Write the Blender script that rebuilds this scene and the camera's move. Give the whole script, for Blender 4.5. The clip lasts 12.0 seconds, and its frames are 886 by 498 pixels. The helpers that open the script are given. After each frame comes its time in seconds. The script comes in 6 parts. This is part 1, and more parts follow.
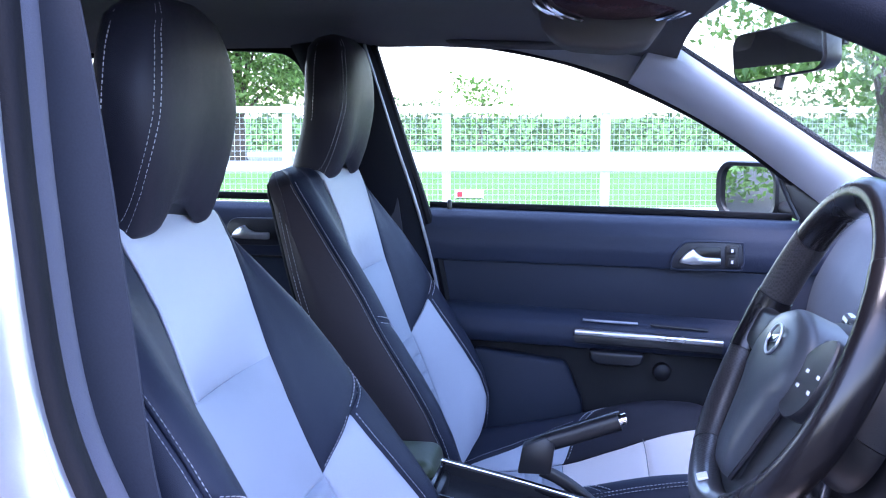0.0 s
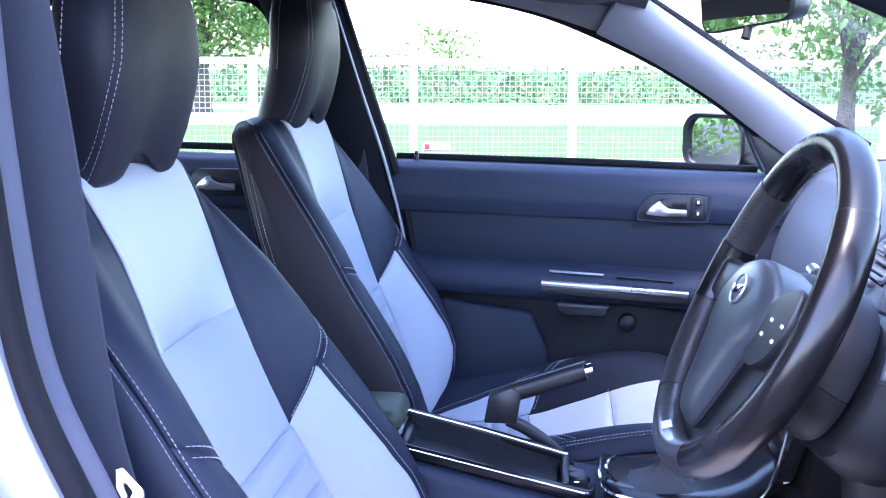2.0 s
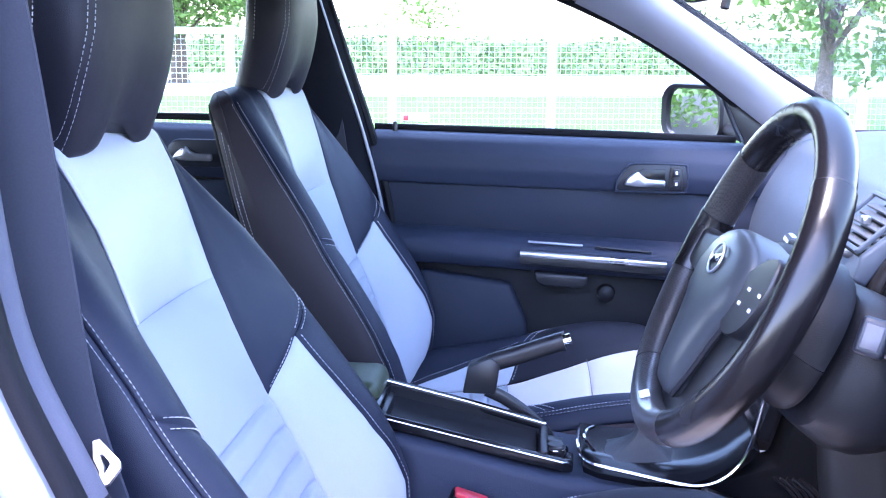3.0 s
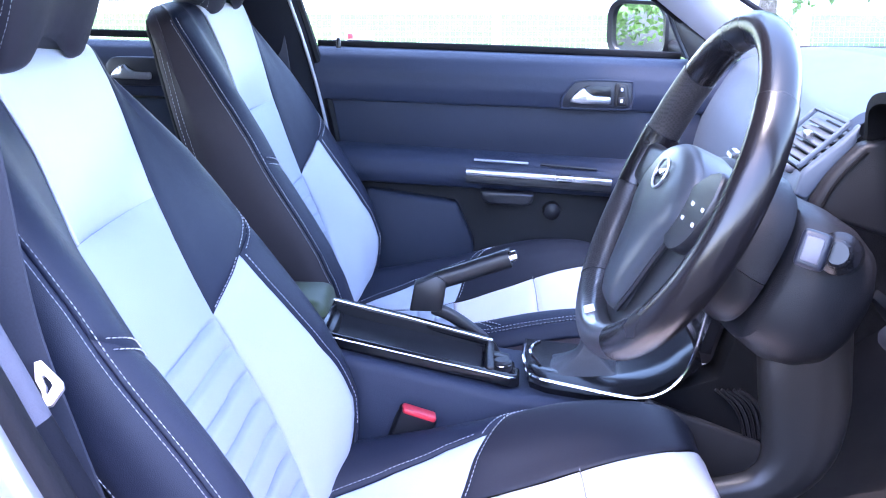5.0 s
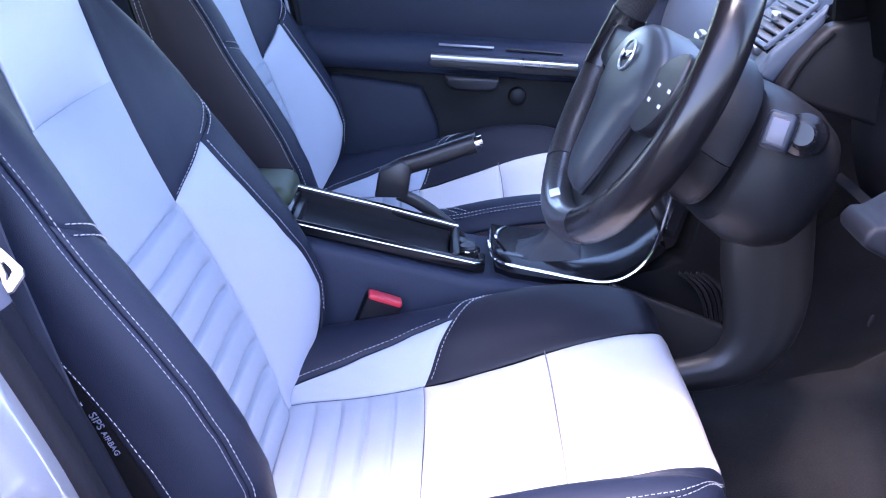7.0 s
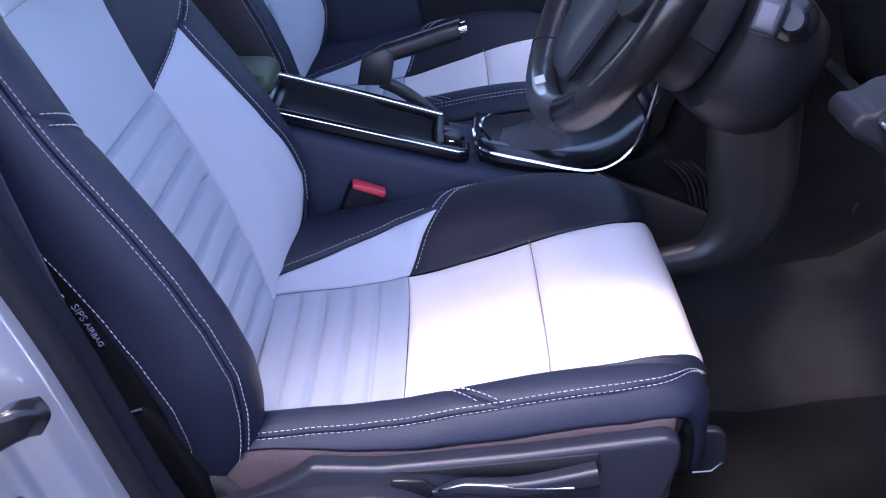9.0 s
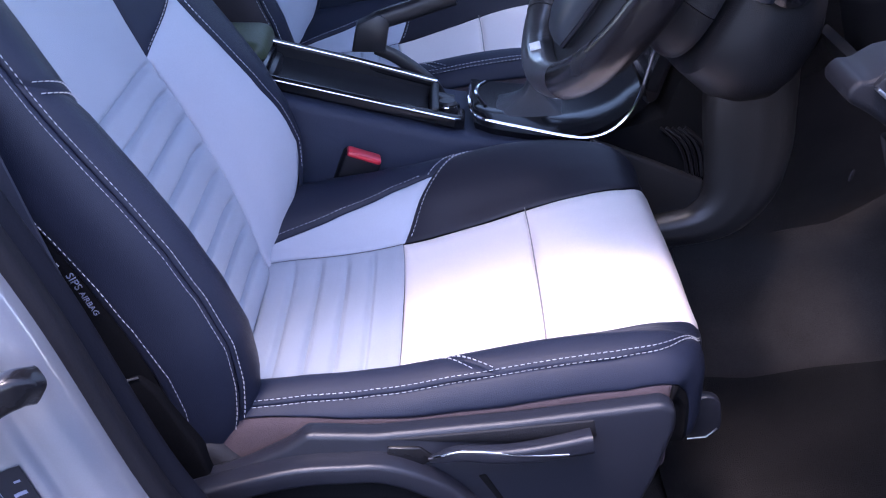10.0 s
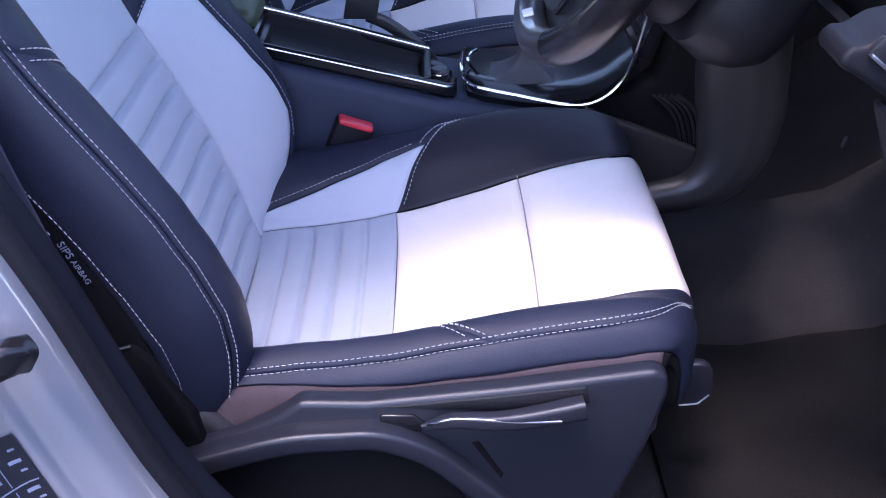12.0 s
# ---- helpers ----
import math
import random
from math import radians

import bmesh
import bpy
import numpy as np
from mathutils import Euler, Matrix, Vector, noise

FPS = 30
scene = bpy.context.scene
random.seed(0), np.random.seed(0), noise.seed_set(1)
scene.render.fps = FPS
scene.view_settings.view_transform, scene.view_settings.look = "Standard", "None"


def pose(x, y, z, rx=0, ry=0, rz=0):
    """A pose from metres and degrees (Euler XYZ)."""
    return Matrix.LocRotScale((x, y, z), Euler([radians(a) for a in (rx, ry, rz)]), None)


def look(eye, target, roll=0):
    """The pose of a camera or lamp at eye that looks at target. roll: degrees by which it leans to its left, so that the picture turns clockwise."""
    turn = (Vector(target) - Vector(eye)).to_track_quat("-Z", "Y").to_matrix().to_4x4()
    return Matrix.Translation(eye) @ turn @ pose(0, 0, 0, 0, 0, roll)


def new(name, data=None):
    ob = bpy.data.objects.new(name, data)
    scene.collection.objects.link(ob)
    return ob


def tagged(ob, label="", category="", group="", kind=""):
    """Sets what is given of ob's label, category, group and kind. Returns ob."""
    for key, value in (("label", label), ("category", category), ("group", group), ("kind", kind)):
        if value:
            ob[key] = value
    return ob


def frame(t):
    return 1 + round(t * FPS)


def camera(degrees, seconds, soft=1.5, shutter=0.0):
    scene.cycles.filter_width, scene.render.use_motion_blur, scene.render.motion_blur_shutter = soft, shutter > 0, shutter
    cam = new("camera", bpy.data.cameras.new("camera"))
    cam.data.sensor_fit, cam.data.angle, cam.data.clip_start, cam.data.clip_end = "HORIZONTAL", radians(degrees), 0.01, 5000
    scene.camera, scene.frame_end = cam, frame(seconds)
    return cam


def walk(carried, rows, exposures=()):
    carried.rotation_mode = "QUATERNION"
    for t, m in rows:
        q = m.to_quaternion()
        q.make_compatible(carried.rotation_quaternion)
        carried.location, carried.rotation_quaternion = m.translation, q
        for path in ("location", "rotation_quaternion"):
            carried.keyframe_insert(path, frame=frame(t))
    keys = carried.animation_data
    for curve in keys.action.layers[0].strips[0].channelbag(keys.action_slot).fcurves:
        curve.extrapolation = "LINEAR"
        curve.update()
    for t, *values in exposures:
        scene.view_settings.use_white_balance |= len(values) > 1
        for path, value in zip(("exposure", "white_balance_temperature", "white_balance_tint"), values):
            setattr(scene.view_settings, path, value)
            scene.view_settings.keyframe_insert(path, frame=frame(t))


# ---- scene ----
cam = camera(43.0, 12.0, 1.1)
PATH = [
    (0, (0.0001, -1.4625, 1.1336), (-0.2765, 0.5047, 0.9021), 0.00),
    (0.5, (-0.0009, -1.4621, 1.1323), (-0.2707, 0.5038, 0.8823), 0.10),
    (1, (-0.0006, -1.4599, 1.1310), (-0.2614, 0.5038, 0.8557), 0.21),
    (1.5, (-0.0009, -1.4589, 1.1305), (-0.2404, 0.5049, 0.8368), 0.25),
    (2, (-0.0001, -1.4581, 1.1298), (-0.2171, 0.5051, 0.8157), 0.26),
    (2.5, (0.0002, -1.4566, 1.1290), (-0.1995, 0.5040, 0.7884), 0.33),
    (3, (0.0005, -1.4551, 1.1280), (-0.1787, 0.5034, 0.7643), 0.35),
    (5, (0.0016, -1.4503, 1.1236), (-0.0805, 0.4841, 0.6225), 0.44),
    (5.5, (0.0015, -1.4494, 1.1225), (-0.0597, 0.4742, 0.5785), 0.50),
    (6, (0.0019, -1.4484, 1.1208), (-0.0418, 0.4623, 0.5314), 0.56),
    (6.5, (0.0024, -1.4470, 1.1185), (-0.0280, 0.4505, 0.4870), 0.57),
    (7, (0.0028, -1.4448, 1.1166), (-0.0161, 0.4331, 0.4290), 0.62),
    (9, (0.0055, -1.4366, 1.1141), (0.0130, 0.3645, 0.2447), 0.70),
    (9.5, (0.0053, -1.4362, 1.1139), (0.0171, 0.3520, 0.2181), 0.67),
    (10, (0.0058, -1.4348, 1.1143), (0.0215, 0.3398, 0.1922), 0.69),
    (10.5, (0.0056, -1.4342, 1.1132), (0.0274, 0.3342, 0.1793), 0.73),
    (11, (0.0068, -1.4344, 1.1119), (0.0326, 0.3310, 0.1724), 0.69),
    (11.5, (0.0063, -1.4344, 1.1124), (0.0339, 0.3234, 0.1589), 0.67),
    (12, (0.0054, -1.4340, 1.1124), (0.0355, 0.3147, 0.1424), 0.78),
]
EXPOSURES = [(0, 3.2, 5900, 31), (2.5, 3.7, 5950, 31), (5.5, 4.12, 6060, 30), (7.0, 3.45, 6040, 31), (9.0, 2.72, 6200, 32), (12, 2.72, 6260, 32)]
walk(cam, [(t, look(eye, target, roll)) for t, eye, target, roll in PATH], EXPOSURES)

# ---- light: open sky, a sun from behind the car ----
SUN_EL, SUN_AZ = radians(67), radians(235)      # height; direction the light comes from, counter-clockwise from +x
world = bpy.data.worlds.new("sky")
scene.world = world
world.use_nodes = True
wn = world.node_tree
sky = wn.nodes.new("ShaderNodeTexSky")
sky.sky_type, sky.sun_disc = "NISHITA", False
sky.sun_elevation, sky.sun_rotation = SUN_EL, radians(90) - SUN_AZ
bg = wn.nodes["Background"]
bg.inputs["Strength"].default_value = 0.15
wn.links.new(sky.outputs[0], bg.inputs["Color"])
sun = new("sun", bpy.data.lights.new("sun", "SUN"))
sun.data.energy, sun.data.angle, sun.data.color = 0.62, radians(14), (1.0, 0.96, 0.92)
sun.matrix_world = look((0, 0, 0), (-math.cos(SUN_AZ) * math.cos(SUN_EL), -math.sin(SUN_AZ) * math.cos(SUN_EL), -math.sin(SUN_EL)))


# ---- materials ----
def mat(name, color, rough=0.5, metal=0.0, vary=0.12, scale=8.0, fine=300.0, bump=0.0, grain="noise", coat=0.0, spec=0.5, per_object=0.0, island=0.0, sheen=0.0):
    m = bpy.data.materials.new(name)
    m.use_nodes = True
    nt = m.node_tree
    n, l = nt.nodes, nt.links
    p = n["Principled BSDF"]
    p.inputs["Metallic"].default_value = metal
    p.inputs["Specular IOR Level"].default_value = spec
    p.inputs["Coat Weight"].default_value = coat
    p.inputs["Coat Roughness"].default_value = 0.06
    p.inputs["Sheen Weight"].default_value = sheen
    tc = n.new("ShaderNodeTexCoord")
    big, small = n.new("ShaderNodeTexNoise"), n.new("ShaderNodeTexNoise")
    big.inputs["Scale"].default_value, big.inputs["Detail"].default_value = scale, 4
    small.inputs["Scale"].default_value, small.inputs["Detail"].default_value = fine, 3
    for t in (big, small):
        l.new(tc.outputs["Object"], t.inputs["Vector"])
    add = n.new("ShaderNodeMath")
    add.operation = "ADD"
    l.new(big.outputs["Fac"], add.inputs[0])
    l.new(small.outputs["Fac"], add.inputs[1])
    ramp = n.new("ShaderNodeMapRange")
    ramp.inputs["From Min"].default_value, ramp.inputs["From Max"].default_value = 0.65, 1.35
    ramp.inputs["To Min"].default_value, ramp.inputs["To Max"].default_value = 1 - vary, 1 + vary
    l.new(add.outputs[0], ramp.inputs["Value"])
    value = ramp.outputs[0]
    if per_object or island:
        info = n.new("ShaderNodeObjectInfo") if per_object else n.new("ShaderNodeNewGeometry")
        r2 = n.new("ShaderNodeMapRange")
        k = per_object or island
        r2.inputs["To Min"].default_value, r2.inputs["To Max"].default_value = 1 - k, 1 + k
        l.new(info.outputs["Random" if per_object else "Random Per Island"], r2.inputs["Value"])
        mul = n.new("ShaderNodeMath")
        mul.operation = "MULTIPLY"
        l.new(value, mul.inputs[0])
        l.new(r2.outputs[0], mul.inputs[1])
        value = mul.outputs[0]
    vm = n.new("ShaderNodeVectorMath")
    vm.operation = "SCALE"
    vm.inputs[0].default_value = color
    l.new(value, vm.inputs["Scale"])
    l.new(vm.outputs[0], p.inputs["Base Color"])
    rr = n.new("ShaderNodeMapRange")
    rr.inputs["From Min"].default_value, rr.inputs["From Max"].default_value = 0.3, 0.7
    rr.inputs["To Min"].default_value, rr.inputs["To Max"].default_value = max(0.0, rough * 0.85), min(1.0, rough * 1.15)
    l.new(big.outputs["Fac"], rr.inputs["Value"])
    l.new(rr.outputs[0], p.inputs["Roughness"])
    if bump:
        b = n.new("ShaderNodeBump")
        b.inputs["Strength"].default_value, b.inputs["Distance"].default_value = 1.0, bump
        if grain == "leather":
            v = n.new("ShaderNodeTexVoronoi")
            v.feature = "DISTANCE_TO_EDGE"
            v.inputs["Scale"].default_value = fine
            l.new(tc.outputs["Object"], v.inputs["Vector"])
            soft = n.new("ShaderNodeTexNoise")
            soft.inputs["Scale"].default_value, soft.inputs["Detail"].default_value, soft.inputs["Distortion"].default_value = 26.0, 3, 0.6
            l.new(tc.outputs["Object"], soft.inputs["Vector"])
            join = n.new("ShaderNodeMath")
            join.operation = "MULTIPLY_ADD"
            join.inputs[1].default_value = 3.0
            l.new(soft.outputs["Fac"], join.inputs[0])
            l.new(v.outputs["Distance"], join.inputs[2])
            l.new(join.outputs[0], b.inputs["Height"])
        elif grain == "weave":
            v = n.new("ShaderNodeTexChecker")
            v.inputs["Scale"].default_value = fine
            l.new(tc.outputs["Object"], v.inputs["Vector"])
            l.new(v.outputs["Fac"], b.inputs["Height"])
            tone = n.new("ShaderNodeMapRange")
            tone.inputs["To Min"].default_value, tone.inputs["To Max"].default_value = 0.72, 1.28
            l.new(v.outputs["Fac"], tone.inputs["Value"])
            both = n.new("ShaderNodeMath")
            both.operation = "MULTIPLY"
            l.new(value, both.inputs[0])
            l.new(tone.outputs[0], both.inputs[1])
            l.new(both.outputs[0], vm.inputs["Scale"])
        else:
            l.new(small.outputs["Fac"], b.inputs["Height"])
        l.new(b.outputs[0], p.inputs["Normal"])
    return m


def leaf_mat(name, color, vary, scale, fine, island):
    """Thin leaves: part of the light passes through them."""
    m = mat(name, color, 0.55, vary=vary, scale=scale, fine=fine, island=island)
    n, l = m.node_tree.nodes, m.node_tree.links
    p, out = n["Principled BSDF"], n["Material Output"]
    tr, mix = n.new("ShaderNodeBsdfTranslucent"), n.new("ShaderNodeMixShader")
    mix.inputs[0].default_value = 0.45
    l.new(p.inputs["Base Color"].links[0].from_socket, tr.inputs["Color"])
    l.new(p.outputs[0], mix.inputs[1])
    l.new(tr.outputs[0], mix.inputs[2])
    l.new(mix.outputs[0], out.inputs["Surface"])
    return m


def glass_mat(name, tint=(0.93, 0.97, 0.95)):
    m = bpy.data.materials.new(name)
    m.use_nodes = True
    n, l = m.node_tree.nodes, m.node_tree.links
    n.remove(n["Principled BSDF"])
    tr, gl, mix, fr = n.new("ShaderNodeBsdfTransparent"), n.new("ShaderNodeBsdfGlossy"), n.new("ShaderNodeMixShader"), n.new("ShaderNodeLayerWeight")
    tr.inputs["Color"].default_value = (*tint, 1)
    gl.inputs["Roughness"].default_value = 0.02
    fr.inputs["Blend"].default_value = 0.25
    power = n.new("ShaderNodeMath")
    power.operation = "POWER"
    power.inputs[1].default_value = 3.0
    l.new(fr.outputs["Facing"], power.inputs[0])
    damp = n.new("ShaderNodeMath")
    damp.operation = "MULTIPLY"
    damp.inputs[1].default_value = 0.35
    l.new(power.outputs[0], damp.inputs[0])
    l.new(damp.outputs[0], mix.inputs[0])
    l.new(tr.outputs[0], mix.inputs[1])
    l.new(gl.outputs[0], mix.inputs[2])
    l.new(mix.outputs[0], n["Material Output"].inputs["Surface"])
    return m


M_LIGHT = mat("pale_leather", (0.45, 0.475, 0.53), 0.38, vary=0.05, scale=6, fine=700, bump=0.0004, grain="leather", spec=0.4)
M_CLOTH = mat("pale_ribbed_textile", (0.38, 0.41, 0.46), 0.8, vary=0.07, scale=12, fine=900, bump=0.0005, sheen=0.15, spec=0.25)
# pale leather, whitened and warmed to hold the strong light on the cushion
M_CREAM = mat("cream_leather_sunlit_tone", (0.94, 0.835, 0.785), 0.42, vary=0.04, scale=5, fine=700, bump=0.0004, grain="leather")
M_DARK = mat("charcoal_leather", (0.013, 0.0165, 0.032), 0.5, vary=0.18, scale=7, fine=800, bump=0.00025, grain="leather", spec=0.3)
# charcoal leather browned and lightened: warm reflected light painted in
M_SIDE = mat("warm_lit_charcoal_leather", (0.034, 0.027, 0.031), 0.6, vary=0.15, scale=7, fine=800, bump=0.00025, grain="leather", spec=0.25)
M_HEAD = mat("warm_charcoal_leather", (0.0185, 0.0182, 0.027), 0.5, vary=0.18, scale=7, fine=800, bump=0.00025, grain="leather", spec=0.3)
M_CREASE = mat("seam_crease_shade", (0.30, 0.26, 0.25), 0.8, vary=0.1)
M_PLUM = mat("plum_carpet_cloth", (0.062, 0.046, 0.052), 0.9, vary=0.2, scale=20, fine=900, bump=0.0006, spec=0.2)
M_PIPE = mat("black_piping", (0.012, 0.012, 0.016), 0.5, vary=0.1)
M_THREAD = mat("white_thread", (0.52, 0.52, 0.55), 0.7, vary=0.1, fine=900)
M_PLASTIC = mat("charcoal_grained_plastic", (0.0145, 0.016, 0.024), 0.36, vary=0.14, scale=5, fine=900, bump=0.0003, spec=0.5)
M_SOFT = mat("soft_touch_door_vinyl", (0.028, 0.035, 0.060), 0.5, vary=0.12, scale=6, fine=600, bump=0.0005, grain="leather", spec=0.3)
M_INSERT = mat("door_insert_vinyl", (0.020, 0.025, 0.043), 0.55, vary=0.14, scale=6, fine=800, bump=0.0005, spec=0.3)
M_LOWER = mat("door_lower_plastic", (0.012, 0.012, 0.015), 0.6, vary=0.15, scale=6, fine=700, bump=0.0004, spec=0.3)
M_DASH = mat("dashboard_vinyl_blue_grey", (0.066, 0.085, 0.118), 0.5, vary=0.08, scale=4, fine=800, bump=0.0005)
M_END = mat("grey_dash_end_plastic", (0.008, 0.008, 0.011), 0.6, vary=0.1, scale=5, fine=800, bump=0.0004, spec=0.25)
M_SHROUD = mat("dark_shroud_plastic", (0.013, 0.0125, 0.0145), 0.42, vary=0.12, scale=5, fine=900, bump=0.0003, spec=0.25)
M_INLAY = mat("satin_grey_inlay", (0.085, 0.080, 0.098), 0.35, vary=0.06)
M_GREY = mat("mid_grey_plastic", (0.075, 0.078, 0.088), 0.5, vary=0.1, scale=5, fine=800, bump=0.0004)
M_BLACK = mat("gloss_black_plastic", (0.010, 0.010, 0.012), 0.19, vary=0.1, spec=0.35)
M_SATIN = mat("satin_black_plastic", (0.016, 0.016, 0.019), 0.35, vary=0.1, fine=900, bump=0.0002)
M_RUBBER = mat("black_rubber", (0.009, 0.009, 0.012), 0.65, vary=0.15, fine=500, bump=0.0003, spec=0.15)
M_CARPET = mat("charcoal_carpet", (0.045, 0.040, 0.039), 0.95, vary=0.35, scale=14, fine=700, bump=0.002, spec=0.1)
# carpet colour taken down for the mat, standing for the footwell's shade
M_MAT = mat("worn_carpet_mat_shaded", (0.015, 0.0135, 0.0135), 0.95, vary=0.4, scale=9, fine=600, bump=0.002, spec=0.1)
M_FAIR = mat("satin_charcoal_fairing", (0.030, 0.029, 0.031), 0.34, vary=0.12, scale=5, fine=900, bump=0.0002, spec=0.6)
M_TRIM_UP = mat("pale_blue_grey_trim", (0.085, 0.088, 0.118), 0.6, vary=0.08, scale=6, fine=800, bump=0.0003, spec=0.3)
# near-black: real black plastic, and deep shade painted on recessed parts
M_DEEP = mat("matt_black_and_deep_shade", (0.004, 0.004, 0.005), 0.8, vary=0.15, scale=8, fine=500, bump=0.0003, spec=0.12)
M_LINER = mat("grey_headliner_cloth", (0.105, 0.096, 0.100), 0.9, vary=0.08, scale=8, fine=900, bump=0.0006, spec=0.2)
# headliner cloth made paler: light from the windows is in the colour
M_CANT = mat("window_lit_roof_edge_cloth", (0.30, 0.29, 0.30), 0.9, vary=0.08, scale=8, fine=900, bump=0.0006, spec=0.2)
M_PILLAR = mat("pale_grey_pillar_cloth", (0.42, 0.42, 0.46), 0.8, vary=0.07, scale=9, fine=900, bump=0.0006, spec=0.2)
M_PILLAR_DARK = mat("charcoal_pillar_plastic", (0.007, 0.008, 0.013), 0.65, vary=0.12, scale=6, fine=700, bump=0.0003, spec=0.1)
M_BELT = mat("charcoal_belt_webbing", (0.032, 0.035, 0.050), 0.65, vary=0.12, scale=10, fine=600, bump=0.0001, spec=0.3)
M_PAINT = mat("silver_car_paint", (0.48, 0.50, 0.55), 0.17, metal=0.7, vary=0.04, scale=5, fine=900, coat=0.6)
# silver paint made less metallic so that it holds the daylight gleam
M_FLANGE = mat("daylit_silver_flange", (0.40, 0.42, 0.46), 0.35, metal=0.2, vary=0.04, scale=5, fine=900, coat=0.4)
M_ALU = mat("brushed_aluminium", (0.60, 0.61, 0.64), 0.3, metal=1.0, vary=0.05, scale=10, fine=400)
M_CHROME = mat("chrome", (0.80, 0.80, 0.82), 0.08, metal=1.0, vary=0.03)
M_WHEEL = mat("polished_black_leather", (0.010, 0.0085, 0.0095), 0.25, vary=0.12, scale=12, fine=900, bump=0.00008, spec=0.55)
M_WHEEL_PERF = mat("perforated_black_leather", (0.034, 0.030, 0.031), 0.34, vary=0.15, scale=12, fine=400, bump=0.0009, grain="weave")
M_CARBON = mat("carbon_look_trim", (0.06, 0.058, 0.062), 0.34, metal=0.35, vary=0.2, scale=10, fine=420, bump=0.0003, grain="weave", coat=0.5)
M_HUB = mat("hub_soft_plastic", (0.042, 0.047, 0.055), 0.36, vary=0.1, scale=8, fine=700, bump=0.0001)
M_RED = mat("red_plastic", (0.62, 0.03, 0.05), 0.35, vary=0.08)
M_OLIVE = mat("olive_armrest_plastic", (0.045, 0.060, 0.028), 0.45, vary=0.15, scale=12, fine=600, bump=0.0003)
M_WHITE = mat("white_print", (0.75, 0.76, 0.80), 0.6, vary=0.04)
M_TAG = mat("grey_print", (0.21, 0.23, 0.31), 0.6, vary=0.05)
M_STEEL = mat("bright_steel", (0.80, 0.81, 0.83), 0.34, metal=1.0, vary=0.05)
M_MIRROR = mat("mirror_glass", (0.85, 0.87, 0.87), 0.01, metal=1.0, vary=0.0)
M_GAITER = mat("grey_gaiter_leather", (0.05, 0.05, 0.056), 0.55, vary=0.2, scale=12, fine=500, bump=0.0005, grain="leather")
M_LABEL = mat("dark_tyre_label", (0.014, 0.015, 0.022), 0.4, vary=0.1)
M_LAMP = mat("plum_lamp_lens", (0.10, 0.045, 0.048), 0.15, vary=0.1, coat=0.5)
M_GLASS = glass_mat("window_glass")
M_GRASS = mat("meadow_grass", (0.10, 0.20, 0.05), 0.9, vary=0.3, scale=1.2, fine=40, bump=0.02, spec=0.1)
M_GRAVEL = mat("pale_dry_gravel", (0.42, 0.39, 0.34), 0.9, vary=0.2, scale=1.5, fine=60, bump=0.01, spec=0.2)
M_ASPHALT = mat("worn_asphalt", (0.055, 0.054, 0.052), 0.9, vary=0.25, scale=1.5, fine=90, bump=0.006, spec=0.2)
M_FENCE = mat("white_painted_timber", (0.72, 0.70, 0.66), 0.6, vary=0.12, scale=6, fine=80, bump=0.002, per_object=0.06)
M_WIRE = mat("galvanised_wire", (0.55, 0.57, 0.58), 0.4, metal=0.5, vary=0.1)
M_LEAF = leaf_mat("tree_leaf", (0.13, 0.24, 0.055), 0.25, 3, 60, 0.35)
M_HEDGE = leaf_mat("hedge_leaf", (0.13, 0.20, 0.085), 0.25, 1, 30, 0.4)
M_BARK = mat("tree_bark", (0.10, 0.075, 0.055), 0.9, vary=0.35, scale=6, fine=40, bump=0.02)


# ---- building helpers ----
def part(name, bm, material, parent=None, label="", sharp=0.6):
    bmesh.ops.recalc_face_normals(bm, faces=bm.faces)
    for f in bm.faces:
        f.smooth = True
    for e in bm.edges:
        if len(e.link_faces) == 2 and e.calc_face_angle(0.0) > sharp:
            e.smooth = False
    me = bpy.data.meshes.new(name)
    bm.to_mesh(me)
    bm.free()
    me.materials.append(material)
    ob = new(name, me)
    if parent is not None:
        ob.parent = parent
    if label:
        ob["label"] = label
    return ob


def thing(name, at, label, category, group="", kind=""):
    ob = new(name)
    ob.empty_display_size = 0.05
    ob.location = at
    bpy.context.view_layer.update()
    return tagged(ob, label, category, group, kind)


# pieces that belong to a part: each hangs under the last part of that name
HOST = {"switch_mark": ("switch_pad",), "emblem_bar": ("emblem_ring",), "vent_slat": ("vent_back",), "vent_frame": ("vent_back",), "vent_knob": ("vent_back",), "fob_inlay": ("fob",),
        "printed_bar": ("card",), "printed_line": ("card",), "headrest_stitching": ("headrest",), "headrest_post": ("headrest",), "lever_edge": ("height_lever",), "handle_edge": ("slide_handle",), "tray_rail_edge": ("tray_rail",),
        "tray_edge_line": ("tray_edge",), "socket_ring": ("power_socket",), "mirror_glass": ("housing",), "lens_ring": ("lamp_lens",), "switch_edge": ("end_switch",), "release_button": ("buckle_body", "grip"), "grip_highlight": ("grip",),
        "backrest_stitching": ("backrest_side",), "cushion_stitching": ("cushion_side",), "wedge_stitching": ("backrest_wedge",), "button_mark": ("lock_button",), "handle_recess": ("handle_bezel",),
        "handle_lever": ("handle_bezel",), "strip_backing": ("pull_strip",), "post_cap": ("post",), "sail_edge": ("mirror_sail",), "stack_knob": ("radio_panel",)}


